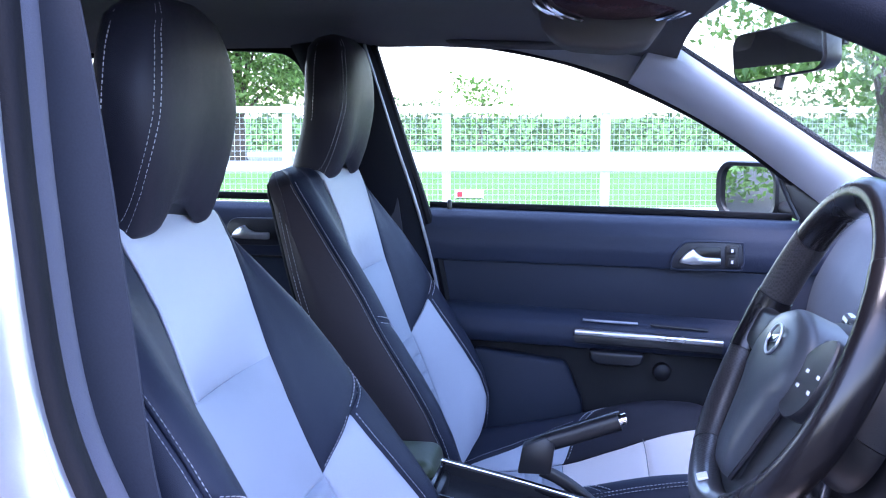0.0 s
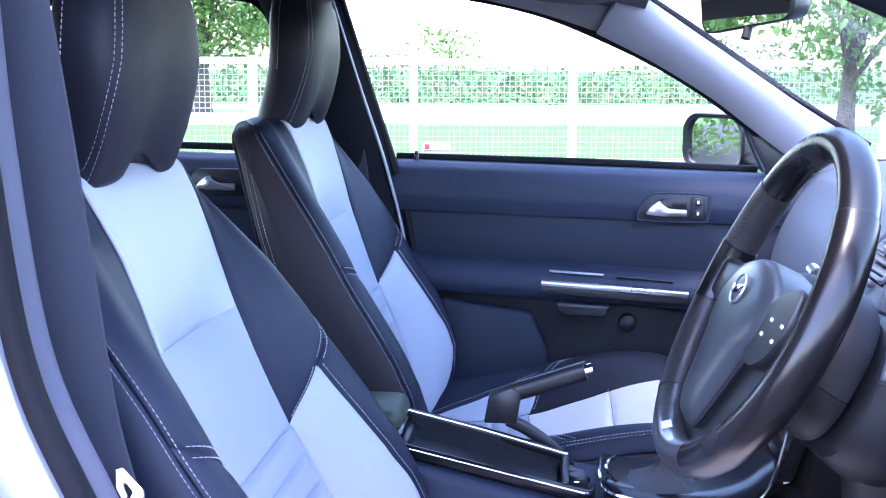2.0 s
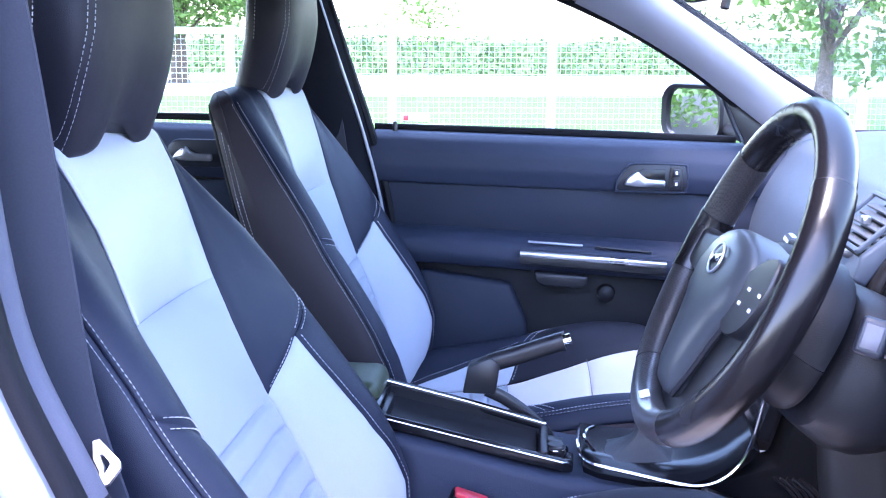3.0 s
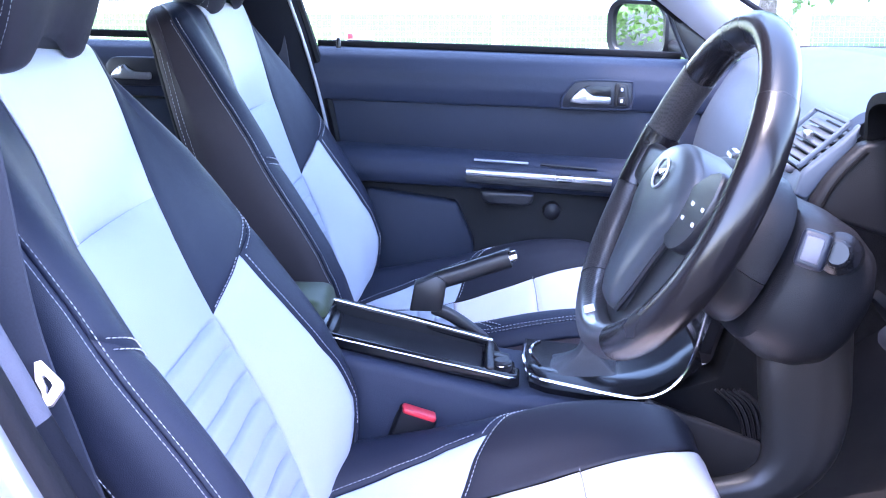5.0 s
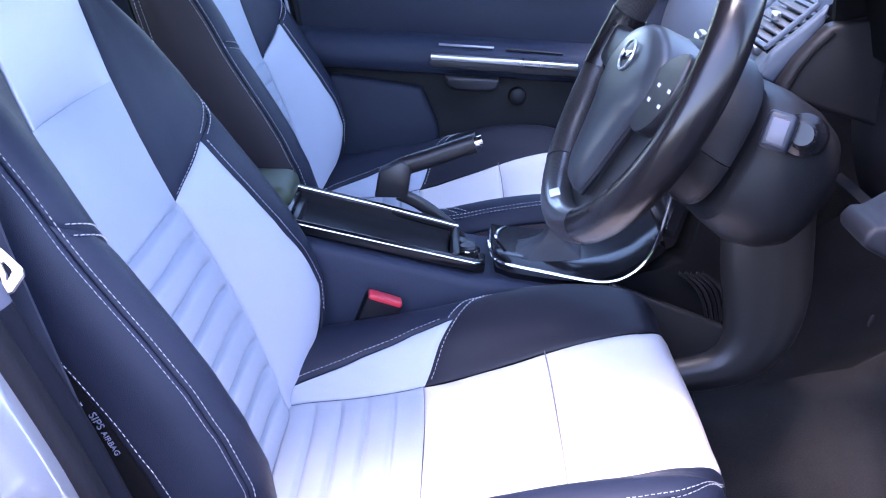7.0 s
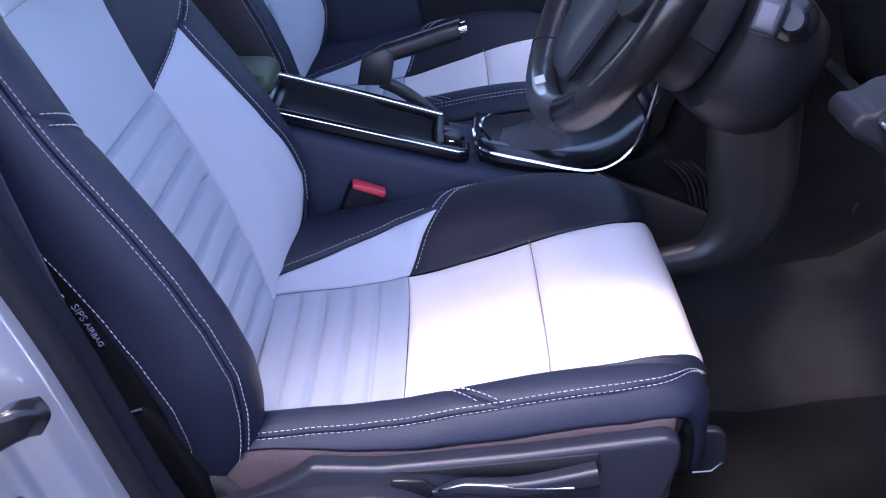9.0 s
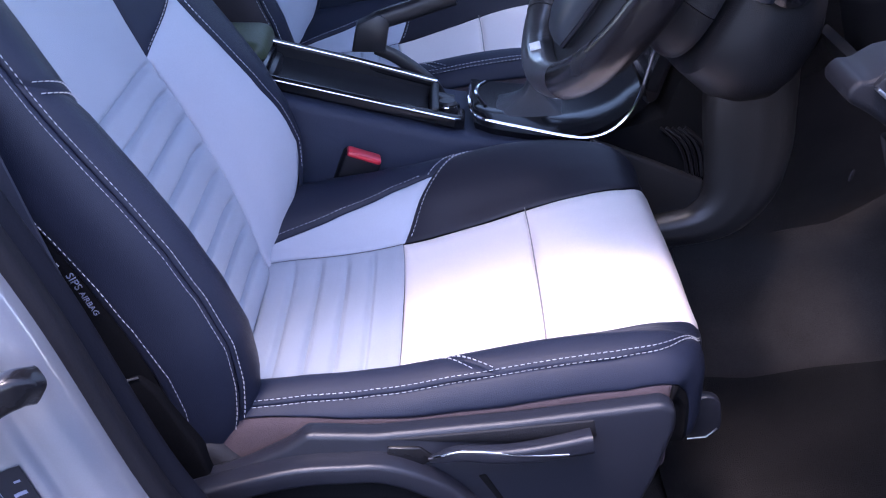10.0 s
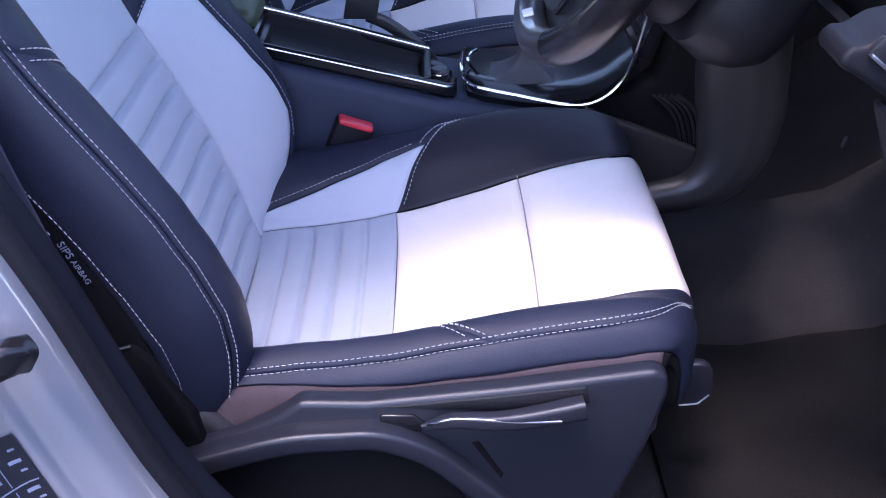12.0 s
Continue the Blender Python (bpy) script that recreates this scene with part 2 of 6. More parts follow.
def adopt(ob, kids):
    """Hang parts built in world places under an Empty that stands elsewhere."""
    inv = Matrix.Translation(-Vector(ob.location))
    last = {}
    for k in kids:
        word = k.name.split(".")[0]
        host = next((last[h] for h in HOST.get(word, ()) if h in last), None)
        k.parent = host or ob
        k.matrix_parent_inverse = Matrix.Translation(-Vector(host.location)) if host else inv
        last[word] = k
    return ob


def spline(pts, t):
    """Catmull-Rom through rows of numbers; t from 0 to len - 1."""
    p = np.asarray(pts, float)
    i = int(min(max(math.floor(t), 0), len(p) - 2))
    f = t - i
    a = p[i - 1] if i > 0 else 2 * p[0] - p[1]
    b, c = p[i], p[i + 1]
    d = p[i + 2] if i + 2 < len(p) else 2 * p[-1] - p[-2]
    return 0.5 * (2 * b + (c - a) * f + (2 * a - 5 * b + 4 * c - d) * f * f + (3 * b - a - 3 * c + d) * f ** 3)


def curve(pts, n):
    return [Vector(spline(pts, k * (len(pts) - 1) / n)) for k in range(n + 1)]


def interp(x, xs, ys):
    return float(np.interp(x, xs, ys))


def rbox(c, s, bevel=0.004, m=None, seg=2):
    bm = bmesh.new()
    bmesh.ops.create_cube(bm, size=1)
    bmesh.ops.scale(bm, vec=s, verts=bm.verts)
    if bevel:
        bmesh.ops.bevel(bm, geom=list(bm.edges), offset=min(bevel, min(s) * 0.45), segments=seg, profile=0.5, affect="EDGES")
    if m is not None:
        bmesh.ops.transform(bm, matrix=m, verts=bm.verts)
    bmesh.ops.translate(bm, vec=c, verts=bm.verts)
    return bm


def prism(pts, a, b, axis="y", bevel=0.003, seg=2):
    """A flat outline drawn out from a to b along an axis. Outline pairs are the two other axes in order."""
    bm = bmesh.new()
    rings = []
    for v in (a, b):
        ring = []
        for p, q in pts:
            co = {"y": (p, v, q), "x": (v, p, q), "z": (p, q, v)}[axis]
            ring.append(bm.verts.new(co))
        rings.append(ring)
    bm.faces.new(rings[0])
    bm.faces.new(list(reversed(rings[1])))
    n = len(pts)
    for i in range(n):
        bm.faces.new((rings[0][i], rings[0][(i + 1) % n], rings[1][(i + 1) % n], rings[1][i]))
    bmesh.ops.recalc_face_normals(bm, faces=bm.faces)
    if bevel:
        bmesh.ops.bevel(bm, geom=list(bm.edges), offset=bevel, segments=seg, profile=0.5, affect="EDGES", clamp_overlap=True)
    return bm


def loft(rings, closed=True, caps=True):
    bm = bmesh.new()
    vs = [[bm.verts.new(p) for p in r] for r in rings]
    n = len(vs[0])
    for a, b in zip(vs, vs[1:]):
        for i in range(n if closed else n - 1):
            j = (i + 1) % n
            bm.faces.new((a[i], a[j], b[j], b[i]))
    if caps and closed:
        bm.faces.new(list(reversed(vs[0])))
        bm.faces.new(vs[-1])
    return bm


def sweep(path, section, up=(0, 0, 1), scale=None, closed=False, caps=True):
    """A section of (side, up) pairs carried along a path."""
    path = [Vector(p) for p in path]
    rings = []
    n = len(path)
    for i, p in enumerate(path):
        a, b = (path[(i - 1) % n], path[(i + 1) % n]) if closed else (path[max(i - 1, 0)], path[min(i + 1, n - 1)])
        t = (b - a).normalized()
        side = t.cross(Vector(up)).normalized()
        top = side.cross(t).normalized()
        k = scale(i / max(n - 1, 1)) if scale else 1.0
        rings.append([p + side * (u * k) + top * (v * k) for u, v in section])
    if closed:
        rings.append(rings[0])
        bm = bmesh.new()
        vs = [[bm.verts.new(q) for q in r] for r in rings[:-1]]
        vs.append(vs[0])
        m = len(section)
        for a, b in zip(vs, vs[1:]):
            for i in range(m):
                j = (i + 1) % m
                bm.faces.new((a[i], a[j], b[j], b[i]))
        return bm
    return loft(rings, caps=caps)


def disc(r, n=10, r2=None):
    r2 = r if r2 is None else r2
    return [(r * math.cos(2 * math.pi * k / n), r2 * math.sin(2 * math.pi * k / n)) for k in range(n)]


def tube(path, r, n=10, up=(0, 0, 1), closed=False):
    return sweep(path, disc(r, n), up, closed=closed)


def rrect(w, h, r, n=3):
    """A rounded rectangle, centred, as pairs."""
    out = []
    for cx, cy, a0 in ((w / 2 - r, h / 2 - r, 0), (-w / 2 + r, h / 2 - r, 90), (-w / 2 + r, -h / 2 + r, 180), (w / 2 - r, -h / 2 + r, 270)):
        for k in range(n + 1):
            a = radians(a0 + 90 * k / n)
            out.append((cx + r * math.cos(a), cy + r * math.sin(a)))
    return out


def merge(*bms):
    out = bms[0]
    for b in bms[1:]:
        tmp = bpy.data.meshes.new("tmp")
        b.to_mesh(tmp)
        b.free()
        out.from_mesh(tmp)
        bpy.data.meshes.remove(tmp)
    return out


def skin(fn, nu, nv, thick=0.004):
    """A sheet fn(s, t), s and t from 0 to 1, with a back of its own."""
    g = [[Vector(fn(i / nu, j / nv)) for j in range(nv + 1)] for i in range(nu + 1)]
    bm = bmesh.new()
    out = []
    for off in (0, thick):
        rows = []
        for i in range(nu + 1):
            row = []
            for j in range(nv + 1):
                du = g[min(i + 1, nu)][j] - g[max(i - 1, 0)][j]
                dv = g[i][min(j + 1, nv)] - g[i][max(j - 1, 0)]
                nn = du.cross(dv)
                nn = nn.normalized() if nn.length > 1e-12 else Vector((0, 0, 1))
                row.append(bm.verts.new(g[i][j] - nn * off))
            rows.append(row)
        out.append(rows)
    for k, rows in enumerate(out):
        for i in range(nu):
            for j in range(nv):
                f = (rows[i][j], rows[i + 1][j], rows[i + 1][j + 1], rows[i][j + 1])
                bm.faces.new(f if k == 0 else tuple(reversed(f)))
    a, b = out
    for i in range(nu):
        bm.faces.new((a[i][0], b[i][0], b[i + 1][0], a[i + 1][0]))
        bm.faces.new((a[i + 1][nv], b[i + 1][nv], b[i][nv], a[i][nv]))
    for j in range(nv):
        bm.faces.new((a[0][j + 1], b[0][j + 1], b[0][j], a[0][j]))
        bm.faces.new((a[nu][j], b[nu][j], b[nu][j + 1], a[nu][j + 1]))
    return bm


# ---- upholstery: a surface fn(u, v) cut into panels along its seams ----
def steps(n):
    """0 to 1, closer together at both ends."""
    mid = [k / n for k in range(1, n)]
    return [0, 0.012, 0.03] + [0.05 + 0.9 * m for m in mid] + [0.97, 0.988, 1]


def normal_at(fn, u, v, e=0.004):
    a = fn(u + e, v) - fn(u - e, v)
    b = fn(u, v + e) - fn(u, v - e)
    n = a.cross(b)
    return n.normalized() if n.length > 1e-12 else Vector((1, 0, 0))


def panel(fn, u0, u1, v0, v1, nu, nv, dip=0.004, relief=None, flip=1, seams="lrtb"):
    """The piece of fn between two lines of u (which may vary with s) and two of v (with r), pulled in along its seams."""
    val = lambda q, x: q(x) if callable(q) else q
    bm = bmesh.new()
    us, vs = steps(nu), steps(nv)
    rows = []
    for r in us:
        row = []
        for s in vs:
            va, vb = val(v0, r), val(v1, r)
            v = va + (vb - va) * s
            ua, ub = val(u0, s), val(u1, s)
            u = ua + (ub - ua) * r
            p = fn(u, v)
            nn = normal_at(fn, u, v) * flip
            edge = min(r if "l" in seams else 1, 1 - r if "r" in seams else 1, s if "b" in seams else 1, 1 - s if "t" in seams else 1)
            d = -dip * math.exp(-edge / 0.018)
            if relief:
                d += relief(r, s)
            row.append(bm.verts.new(p + nn * d))
        rows.append(row)
    for a, b in zip(rows, rows[1:]):
        for i in range(len(vs) - 1):
            bm.faces.new((a[i], b[i], b[i + 1], a[i + 1]))
    return bm


def stitches(fn, pts, flip=1, dash=0.0034, gap=0.0022, w=0.0005, lift=0.0005):
    """Thread along a line of (u, v) pairs on fn: one short raised dash after another."""
    n = 160
    line = []
    for k in range(n + 1):
        u, v = spline(pts, k * (len(pts) - 1) / n)
        line.append((fn(u, v), normal_at(fn, u, v) * flip))
    dist = [0.0]
    for a, b in zip(line, line[1:]):
        dist.append(dist[-1] + (b[0] - a[0]).length)

    def at(d):
        k = int(np.clip(np.searchsorted(dist, d) - 1, 0, n - 1))
        f = (d - dist[k]) / max(dist[k + 1] - dist[k], 1e-9)
        return line[k][0].lerp(line[k + 1][0], f), line[k][1]
    bm = bmesh.new()
    d = 0.0
    while d + dash < dist[-1]:
        (p, nn), (q, _) = at(d), at(d + dash)
        t = (q - p).normalized()
        side = t.cross(nn).normalized() * w * 0.5
        up = nn * lift
        base = nn * -0.001
        ring = [p - side + base, p + side + base, p + side * 0.7 + up, p - side * 0.7 + up]
        ring2 = [q - side + base, q + side + base, q + side * 0.7 + up, q - side * 0.7 + up]
        a = [bm.verts.new(x) for x in ring]
        b = [bm.verts.new(x) for x in ring2]
        for i in range(4):
            j = (i + 1) % 4
            bm.faces.new((a[i], a[j], b[j], b[i]))
        bm.faces.new(list(reversed(a)))
        bm.faces.new(b)
        d += dash + gap
    return bm


def ridge(fn, pts, r=0.0022, flip=1, lift=0.0, n=90):
    """Piping along a line of (u, v) pairs on fn."""
    path = []
    for k in range(n + 1):
        u, v = spline(pts, k * (len(pts) - 1) / n)
        path.append(fn(u, v) + normal_at(fn, u, v) * flip * lift)
    return tube(path, r, 6, up=(0.3, 1, 0.2))


# ---- seats ----
def make_back(y0, upright=0.0):
    def fn(u, v):
        k = max(0.0, (v - 1.0) / 0.2)
        vv = min(v, 1.0)
        bol = interp(vv, (0, 0.08, 0.11, 0.15, 0.19, 0.25, 0.33, 0.40, 0.48, 0.56, 0.63, 0.70, 0.785, 0.89, 0.957, 1),
                     (0.0, 0.024, 0.042, 0.060, 0.074, 0.089, 0.093, 0.089, 0.079, 0.067, 0.057, 0.049, 0.036, 0.016, 0.003, -0.006))
        if u < 0:
            bol += interp(vv, (0, 0.1, 0.2, 0.35), (0.010, 0.011, 0.008, 0))
        wid = interp(vv, (-0.1, 0, 0.12, 0.25, 0.6, 0.8, 0.92, 1), (0.215, 0.230, 0.250, 0.260, 0.257, 0.244, 0.222, 0.204))
        if u > 0:
            sm = interp(vv, (0.11, 0.2, 0.3, 0.4, 0.53, 0.6, 0.67, 0.754, 0.826, 0.893, 0.95, 1), (0.120, 0.128, 0.127, 0.119, 0.104, 0.104, 0.107, 0.117, 0.131, 0.146, 0.156, 0.156))
        else:
            sm = interp(vv, (0, 0.4, 0.6, 0.76, 0.83, 0.89, 0.95, 1), (0.126, 0.126, 0.124, 0.120, 0.110, 0.103, 0.107, 0.112))
        ctrl = ((0, 0), (0.6 * sm, 0.002), (sm, 0.006 + 0.12 * bol), (0.55 * sm + 0.45 * (wid - 0.03), 0.7 * bol), (wid - 0.042, bol),
                (wid - 0.013, bol - 0.014), (wid, bol - 0.05), (wid - 0.003, -0.040), (wid - 0.045, -0.075), (0, -0.095))
        l, n = spline(ctrl, min(abs(u), 9.0))
        n = max(n, -0.098)
        if k:
            c, s = math.cos(k * math.pi / 2), math.sin(k * math.pi / 2)
            l, n = l * (0.25 + 0.75 * c), (n + 0.075) * c - 0.075
            rise = 0.045 * s
        else:
            rise = 0.0
        l = math.copysign(l, u)
        bx, bz = -0.173 - 0.263 * vv - upright * (0.95 - vv), 0.42 + 0.60 * vv
        return Vector((bx + 0.916 * n - 0.401 * rise, y0 + l, bz + 0.401 * n + 0.916 * rise))
    return fn


CUSH = ((-0.25, 0.462), (-0.17, 0.474), (-0.10, 0.480), (-0.03, 0.492), (0.04, 0.518), (0.11, 0.547), (0.17, 0.567), (0.215, 0.575),
        (0.239, 0.563), (0.249, 0.530), (0.247, 0.470), (0.235, 0.42))


def make_cushion(y0, side_rise=1.0, back=0.0, near=0.0):
    idx = list(range(12))

    def fn(u, v):
        v = min(max(v, 0.0), 11.0)
        bol = interp(v, idx, (0.050, 0.062, 0.068, 0.065, 0.054, 0.039, 0.025, 0.014, 0.005, 0, 0, 0))
        bol *= 1.0 if u < 0 else 1.0 + side_rise * interp(v, (2, 4, 7, 9), (0.12, 0.28, 0.9, 0.0))
        if u < 0:
            bol += near * interp(v, (7, 10), (1, 0))
        wid = interp(v, idx, (0.235, 0.245, 0.248, 0.248, 0.248, 0.248, 0.246, 0.241, 0.233, 0.226, 0.222, 0.218))
        sm = interp(v, idx, (0.125, 0.128, 0.132, 0.138, 0.142, 0.148, 0.158, 0.170, 0.186, 0.195, 0.196, 0.194))
        dep = interp(v, (0, 6, 8, 9, 11), (1.0, 1.0, 0.7, 0.45, 0.35))
        if u < 0:
            sm += interp(v, (0, 2, 3, 4, 5, 6), (0.010, 0.026, 0.024, 0.018, 0.012, 0.006)) * (0 if near else 1)
            sm -= interp(v, (6, 7, 8, 8.6, 9.5), (0, 0.014, 0.044, 0.062, 0.066))
        if u > 0:
            sm -= interp(v, (3, 4.5, 7, 8.5, 9.5), (0, 0.020, 0.036, 0.022, 0))
        ctrl = ((0, 0), (0.6 * sm, 0.001), (sm, 0.004 + 0.12 * bol), (0.55 * sm + 0.45 * (wid - 0.03), 0.72 * bol), (wid - 0.040, bol),
                (wid - 0.014, bol - 0.012 * dep), (wid, bol - 0.040 * dep), (wid + 0.001, -0.05 * dep), (wid - 0.012, -0.11 * dep), (0, -0.115 * dep))
        l, n = spline(ctrl, min(abs(u), 9.0))
        x, z = spline(CUSH, v)
        x -= back
        x += 0.016 * (1 - (l / 0.235) ** 2) * interp(v, (5, 7.5, 11), (0, 1, 1))
        a, b = spline(CUSH, max(v - 0.05, 0)), spline(CUSH, min(v + 0.05, 11))
        t = (b - a) / np.linalg.norm(b - a)
        return Vector((x - t[1] * n, y0 + math.copysign(l, u), z + t[0] * n))
    return fn


def make_headrest(y0):
    def fn(a, v):
        # a: turn round the pad, 0 is forward; v: 0 at the foot, 1 on top
        w = sum(interp(v + o, (0, 0.15, 0.35, 0.5, 0.6, 0.75, 0.88, 0.96, 1), (0.098, 0.104, 0.120, 0.126, 0.123, 0.112, 0.094, 0.068, 0.02)) for o in (-0.08, -0.04, 0, 0.04, 0.08)) / 5 if v < 0.9 else interp(v, (0.9, 0.96, 1), (0.0875, 0.066, 0.02))
        d = interp(v, (0, 0.012, 0.03, 0.08, 0.2, 0.5, 0.75, 0.9, 0.97, 1), (0.024, 0.031, 0.034, 0.037, 0.041, 0.045, 0.044, 0.038, 0.025, 0.006))
        heel = interp(v, (0, 0.1, 0.2, 0.3, 0.45, 1), (0.027, 0.020, 0.014, 0.008, 0, 0))
        c, s = math.cos(a), math.sin(a)
        e = 0.64
        n = math.copysign(abs(c) ** e, c) * (d if c > 0 else d + heel)
        l = math.copysign(abs(s) ** e, s) * w
        cup = -0.010 * (1 - (l / 0.12) ** 2) * max(c, 0) * (1 - v)
        foot = 1.022 + 0.027 * math.exp(-(l / 0.046) ** 4)
        z = foot + (1.252 - foot) * v
        x = -0.441 + 0.056 * v - 0.049 * v * v
        return Vector((x + n + cup, y0 + l, z))
    return fn


def put(seat, kids, name, bm, material, label=""):
    kids.append(part(name, bm, material, None, label, sharp=1.1))


def front_seat(name, y0, driver, label, lift=0.0):
    seat = thing(name, (0.0, y0, 0.28), label, "car seat", "front seats")
    kids = []
    B, C, H = make_back(y0, 0.0 if driver else 0.062), make_cushion(y0, 1.0, 0.0 if driver else 0.030, 0.0 if driver else 0.013), make_headrest(y0)
    SEAM = 5.02                                                   # the sewn edge between a bolster's front and its side
    side_end = 6.30 if driver else 7.5

    def wedge_top(u):
        return interp(abs(u), (2, 2.5, 3.2, 5.02), (0.526, 0.552, 0.588, 0.66))

    def wedge_out(v, sg):
        """Outer edge of the pale wedge; behind the outboard ridge it stops short."""
        if sg < 0:
            return -2.9
        return interp(v, (0.03, 0.11, 0.14, 0.17, 0.22, 0.30, 0.37, 0.45, 0.59), (2.05, 2.2, 3.3, 3.64, 3.85, 3.75, 3.5, 3.38, 3.2))

    def ribs(lo, hi, n, depth):
        def f(r, s):
            if s < lo - 0.01 or s > hi + 0.01:
                return 0.0
            k = (s - lo) / (hi - lo) * n
            g = abs(k - round(k))
            fade = min(1.0, min(r, 1 - r) / 0.07)
            return fade * (0.0024 * math.sin(math.pi * min(g, 0.5)) - depth * math.exp(-(g / 0.11) ** 2))
        return f

    def fold(f):
        return lambda r, s: f(r, s) + fill(r, s, (0, 0.35, 0.7, 1), (0.004, 0.011, 0.010, 0.006)) - 0.006 * math.sin(math.pi * min(max(r, 0), 1)) * math.exp(-((1 - s) / 0.008) ** 2) - 0.012 * math.sin(math.pi * min(max(r, 0), 1)) ** 0.7 * math.exp(-((1 - s) / 0.045) ** 2)
    fill = lambda r, s, xs, hs: interp(s, xs, hs) * (1 - (2 * min(max(r, 0), 1) - 1) ** 2)
    # backrest
    put(seat, kids, "backrest_upper_panel", panel(B, -2, 2, 0.747, 1.19, 22, 22, 0.004, relief=lambda r, s: fill(r, s, (0, 0.3, 1), (0.006, 0.012, 0.004)) - 0.007 * math.sin(math.pi * min(max(r, 0), 1)) * math.exp(-(s / 0.014) ** 2) - 0.012 * math.sin(math.pi * r) ** 0.7 * math.exp(-(s / 0.10) ** 2), seams="lr"), M_LIGHT, "pale grey leather upper back panel")
    put(seat, kids, "backrest_ribbed_panel", panel(B, -2, 2, 0.03, 0.747, 22, 190, 0.004, fold(ribs(0.06, 0.68, 8, 0.0075)), seams="lr"), M_CLOTH, "pale grey ribbed textile back panel")
    for sg in (-1, 1):
        edge = lambda q, sg=sg: wedge_out(0.03 + 0.55 * q, sg)
        put(seat, kids, "backrest_wedge", panel(B, 2 * sg, edge, 0.03, lambda r: wedge_top(2 + (abs(edge(1)) - 2) * r), 16, 34, 0.004, flip=1), M_LIGHT, "pale grey leather bolster wedge")
        put(seat, kids, "backrest_upper_bolster", panel(B, 2 * sg, SEAM * sg, lambda r: wedge_top(2 + (SEAM - 2) * r), 1.19, 22, 28, 0.004, flip=1, seams="lrb"), M_DARK, "charcoal leather upper bolster")
        put(seat, kids, "backrest_outer_bolster", panel(B, edge, SEAM * sg, -0.04, lambda r: wedge_top(abs(edge(1)) + (SEAM - abs(edge(1))) * r), 12, 34, 0.003, flip=1), M_DARK, "charcoal leather outer bolster")
        # passenger side facing the driver takes the copy with warm light in it
        put(seat, kids, "backrest_side", panel(B, SEAM * sg, (lambda s: (side_end + 0.30 * s) * sg), -0.08, 1.19, 16, 30, 0.003, flip=1, seams="lr"), M_DARK if driver or sg > 0 else M_SIDE, "dark leather bolster side")
        # the shade behind the bolster is painted in as near-black
        put(seat, kids, "backrest_rear", panel(B, (lambda s: (side_end + 0.30 * s) * sg), 9.0 * sg, -0.08, 1.19, 16, 24, 0.003, flip=1, seams="l"), M_DEEP)
        run = [(4.88, -0.01), (4.88, 0.3), (4.88, 0.62), (4.88, 0.85), (4.86, 1.03)]
        rows = [stitches(B, [(u * sg, v) for u, v in run], 1), stitches(B, [((u + 0.27) * sg, v) for u, v in run], 1)]
        if driver:
            rows.append(stitches(B, [(6.20 * sg, 0.16), (6.29 * sg, 0.3), (6.36 * sg, 0.44), (6.45 * sg, 0.6), (6.5 * sg, 1.0)], 1))
            rows.append(stitches(B, [(6.50 * sg, 0.445), (6.58 * sg, 0.55), (6.62 * sg, 0.7), (6.64 * sg, 1.0)], 1))
        else:
            rows.append(stitches(B, [(7.05 * sg, 0.2), (7.12 * sg, 0.5), (7.2 * sg, 0.75), (7.25 * sg, 1.0)], 1))
            rows.append(stitches(B, [(7.28 * sg, 0.2), (7.35 * sg, 0.5), (7.42 * sg, 0.75), (7.45 * sg, 1.0)], 1))
        for pts in ([(3.4, 0.612), (3.75, 0.628), (4.2, 0.640), (4.7, 0.652)], [(3.4, 0.597), (3.75, 0.612), (4.2, 0.624), (4.7, 0.636)]) if sg < 0 else ([(3.28, 0.600), (3.9, 0.632), (4.7, 0.668)], [(3.42, 0.592), (4.05, 0.620), (4.8, 0.656)]):
            rows.append(stitches(B, [(u * sg, v) for u, v in pts], 1))
        for row in rows:
            put(seat, kids, "backrest_stitching", row, M_THREAD, "row of white stitching")
        for run in ([(2.08, 0.537), (2.5, 0.558), (3.12, 0.592)], [(3.95, 0.20), (3.87, 0.28), (3.62, 0.37), (3.48, 0.45), (3.31, 0.585)]):
            if sg > 0:
                put(seat, kids, "wedge_stitching", stitches(B, [(u * sg, v) for u, v in run], 1), M_THREAD, "row of white stitching")
    put(seat, kids, "panel_piping", ridge(B, [(-2.0, 0.752), (-2.0, 0.83), (-2.0, 0.91), (-2.0, 1.0)], 0.0024, 1, 0.0004), M_LIGHT, "pale leather piping")
    # cushion
    put(seat, kids, "cushion_ribbed_panel", panel(C, -2, 2, 0.2, 3.02, 20, 80, 0.004, ribs(0.02, 0.82, 5, 0.0045), flip=-1, seams="lrt"), M_CLOTH, "pale grey ribbed textile cushion panel")
    puff = lambda r, s: 0.003 * math.sin(s * math.pi) * math.sin(r * math.pi) + 0.0009 * math.sin(9 * r + 4 * s) * math.sin(7 * s + 1)
    # middle and front panels carry that light in their base colour
    put(seat, kids, "cushion_middle_panel", panel(C, -2, 2, 3.02, 5.05, 24, 26, 0.006, puff, flip=-1, seams="lrtb"), M_CREAM, "cream leather middle cushion panel, warm light in its tone")
    put(seat, kids, "cushion_front_panel", panel(C, -2, 2, 5.05, 9.7, 24, 50, 0.006, lambda r, s: 0.0012 * math.sin(6 * r + 2) * math.sin(9 * s) * (1 - s), flip=-1, seams="lrb"), M_CREAM, "cream leather front cushion panel, warm light in its tone")
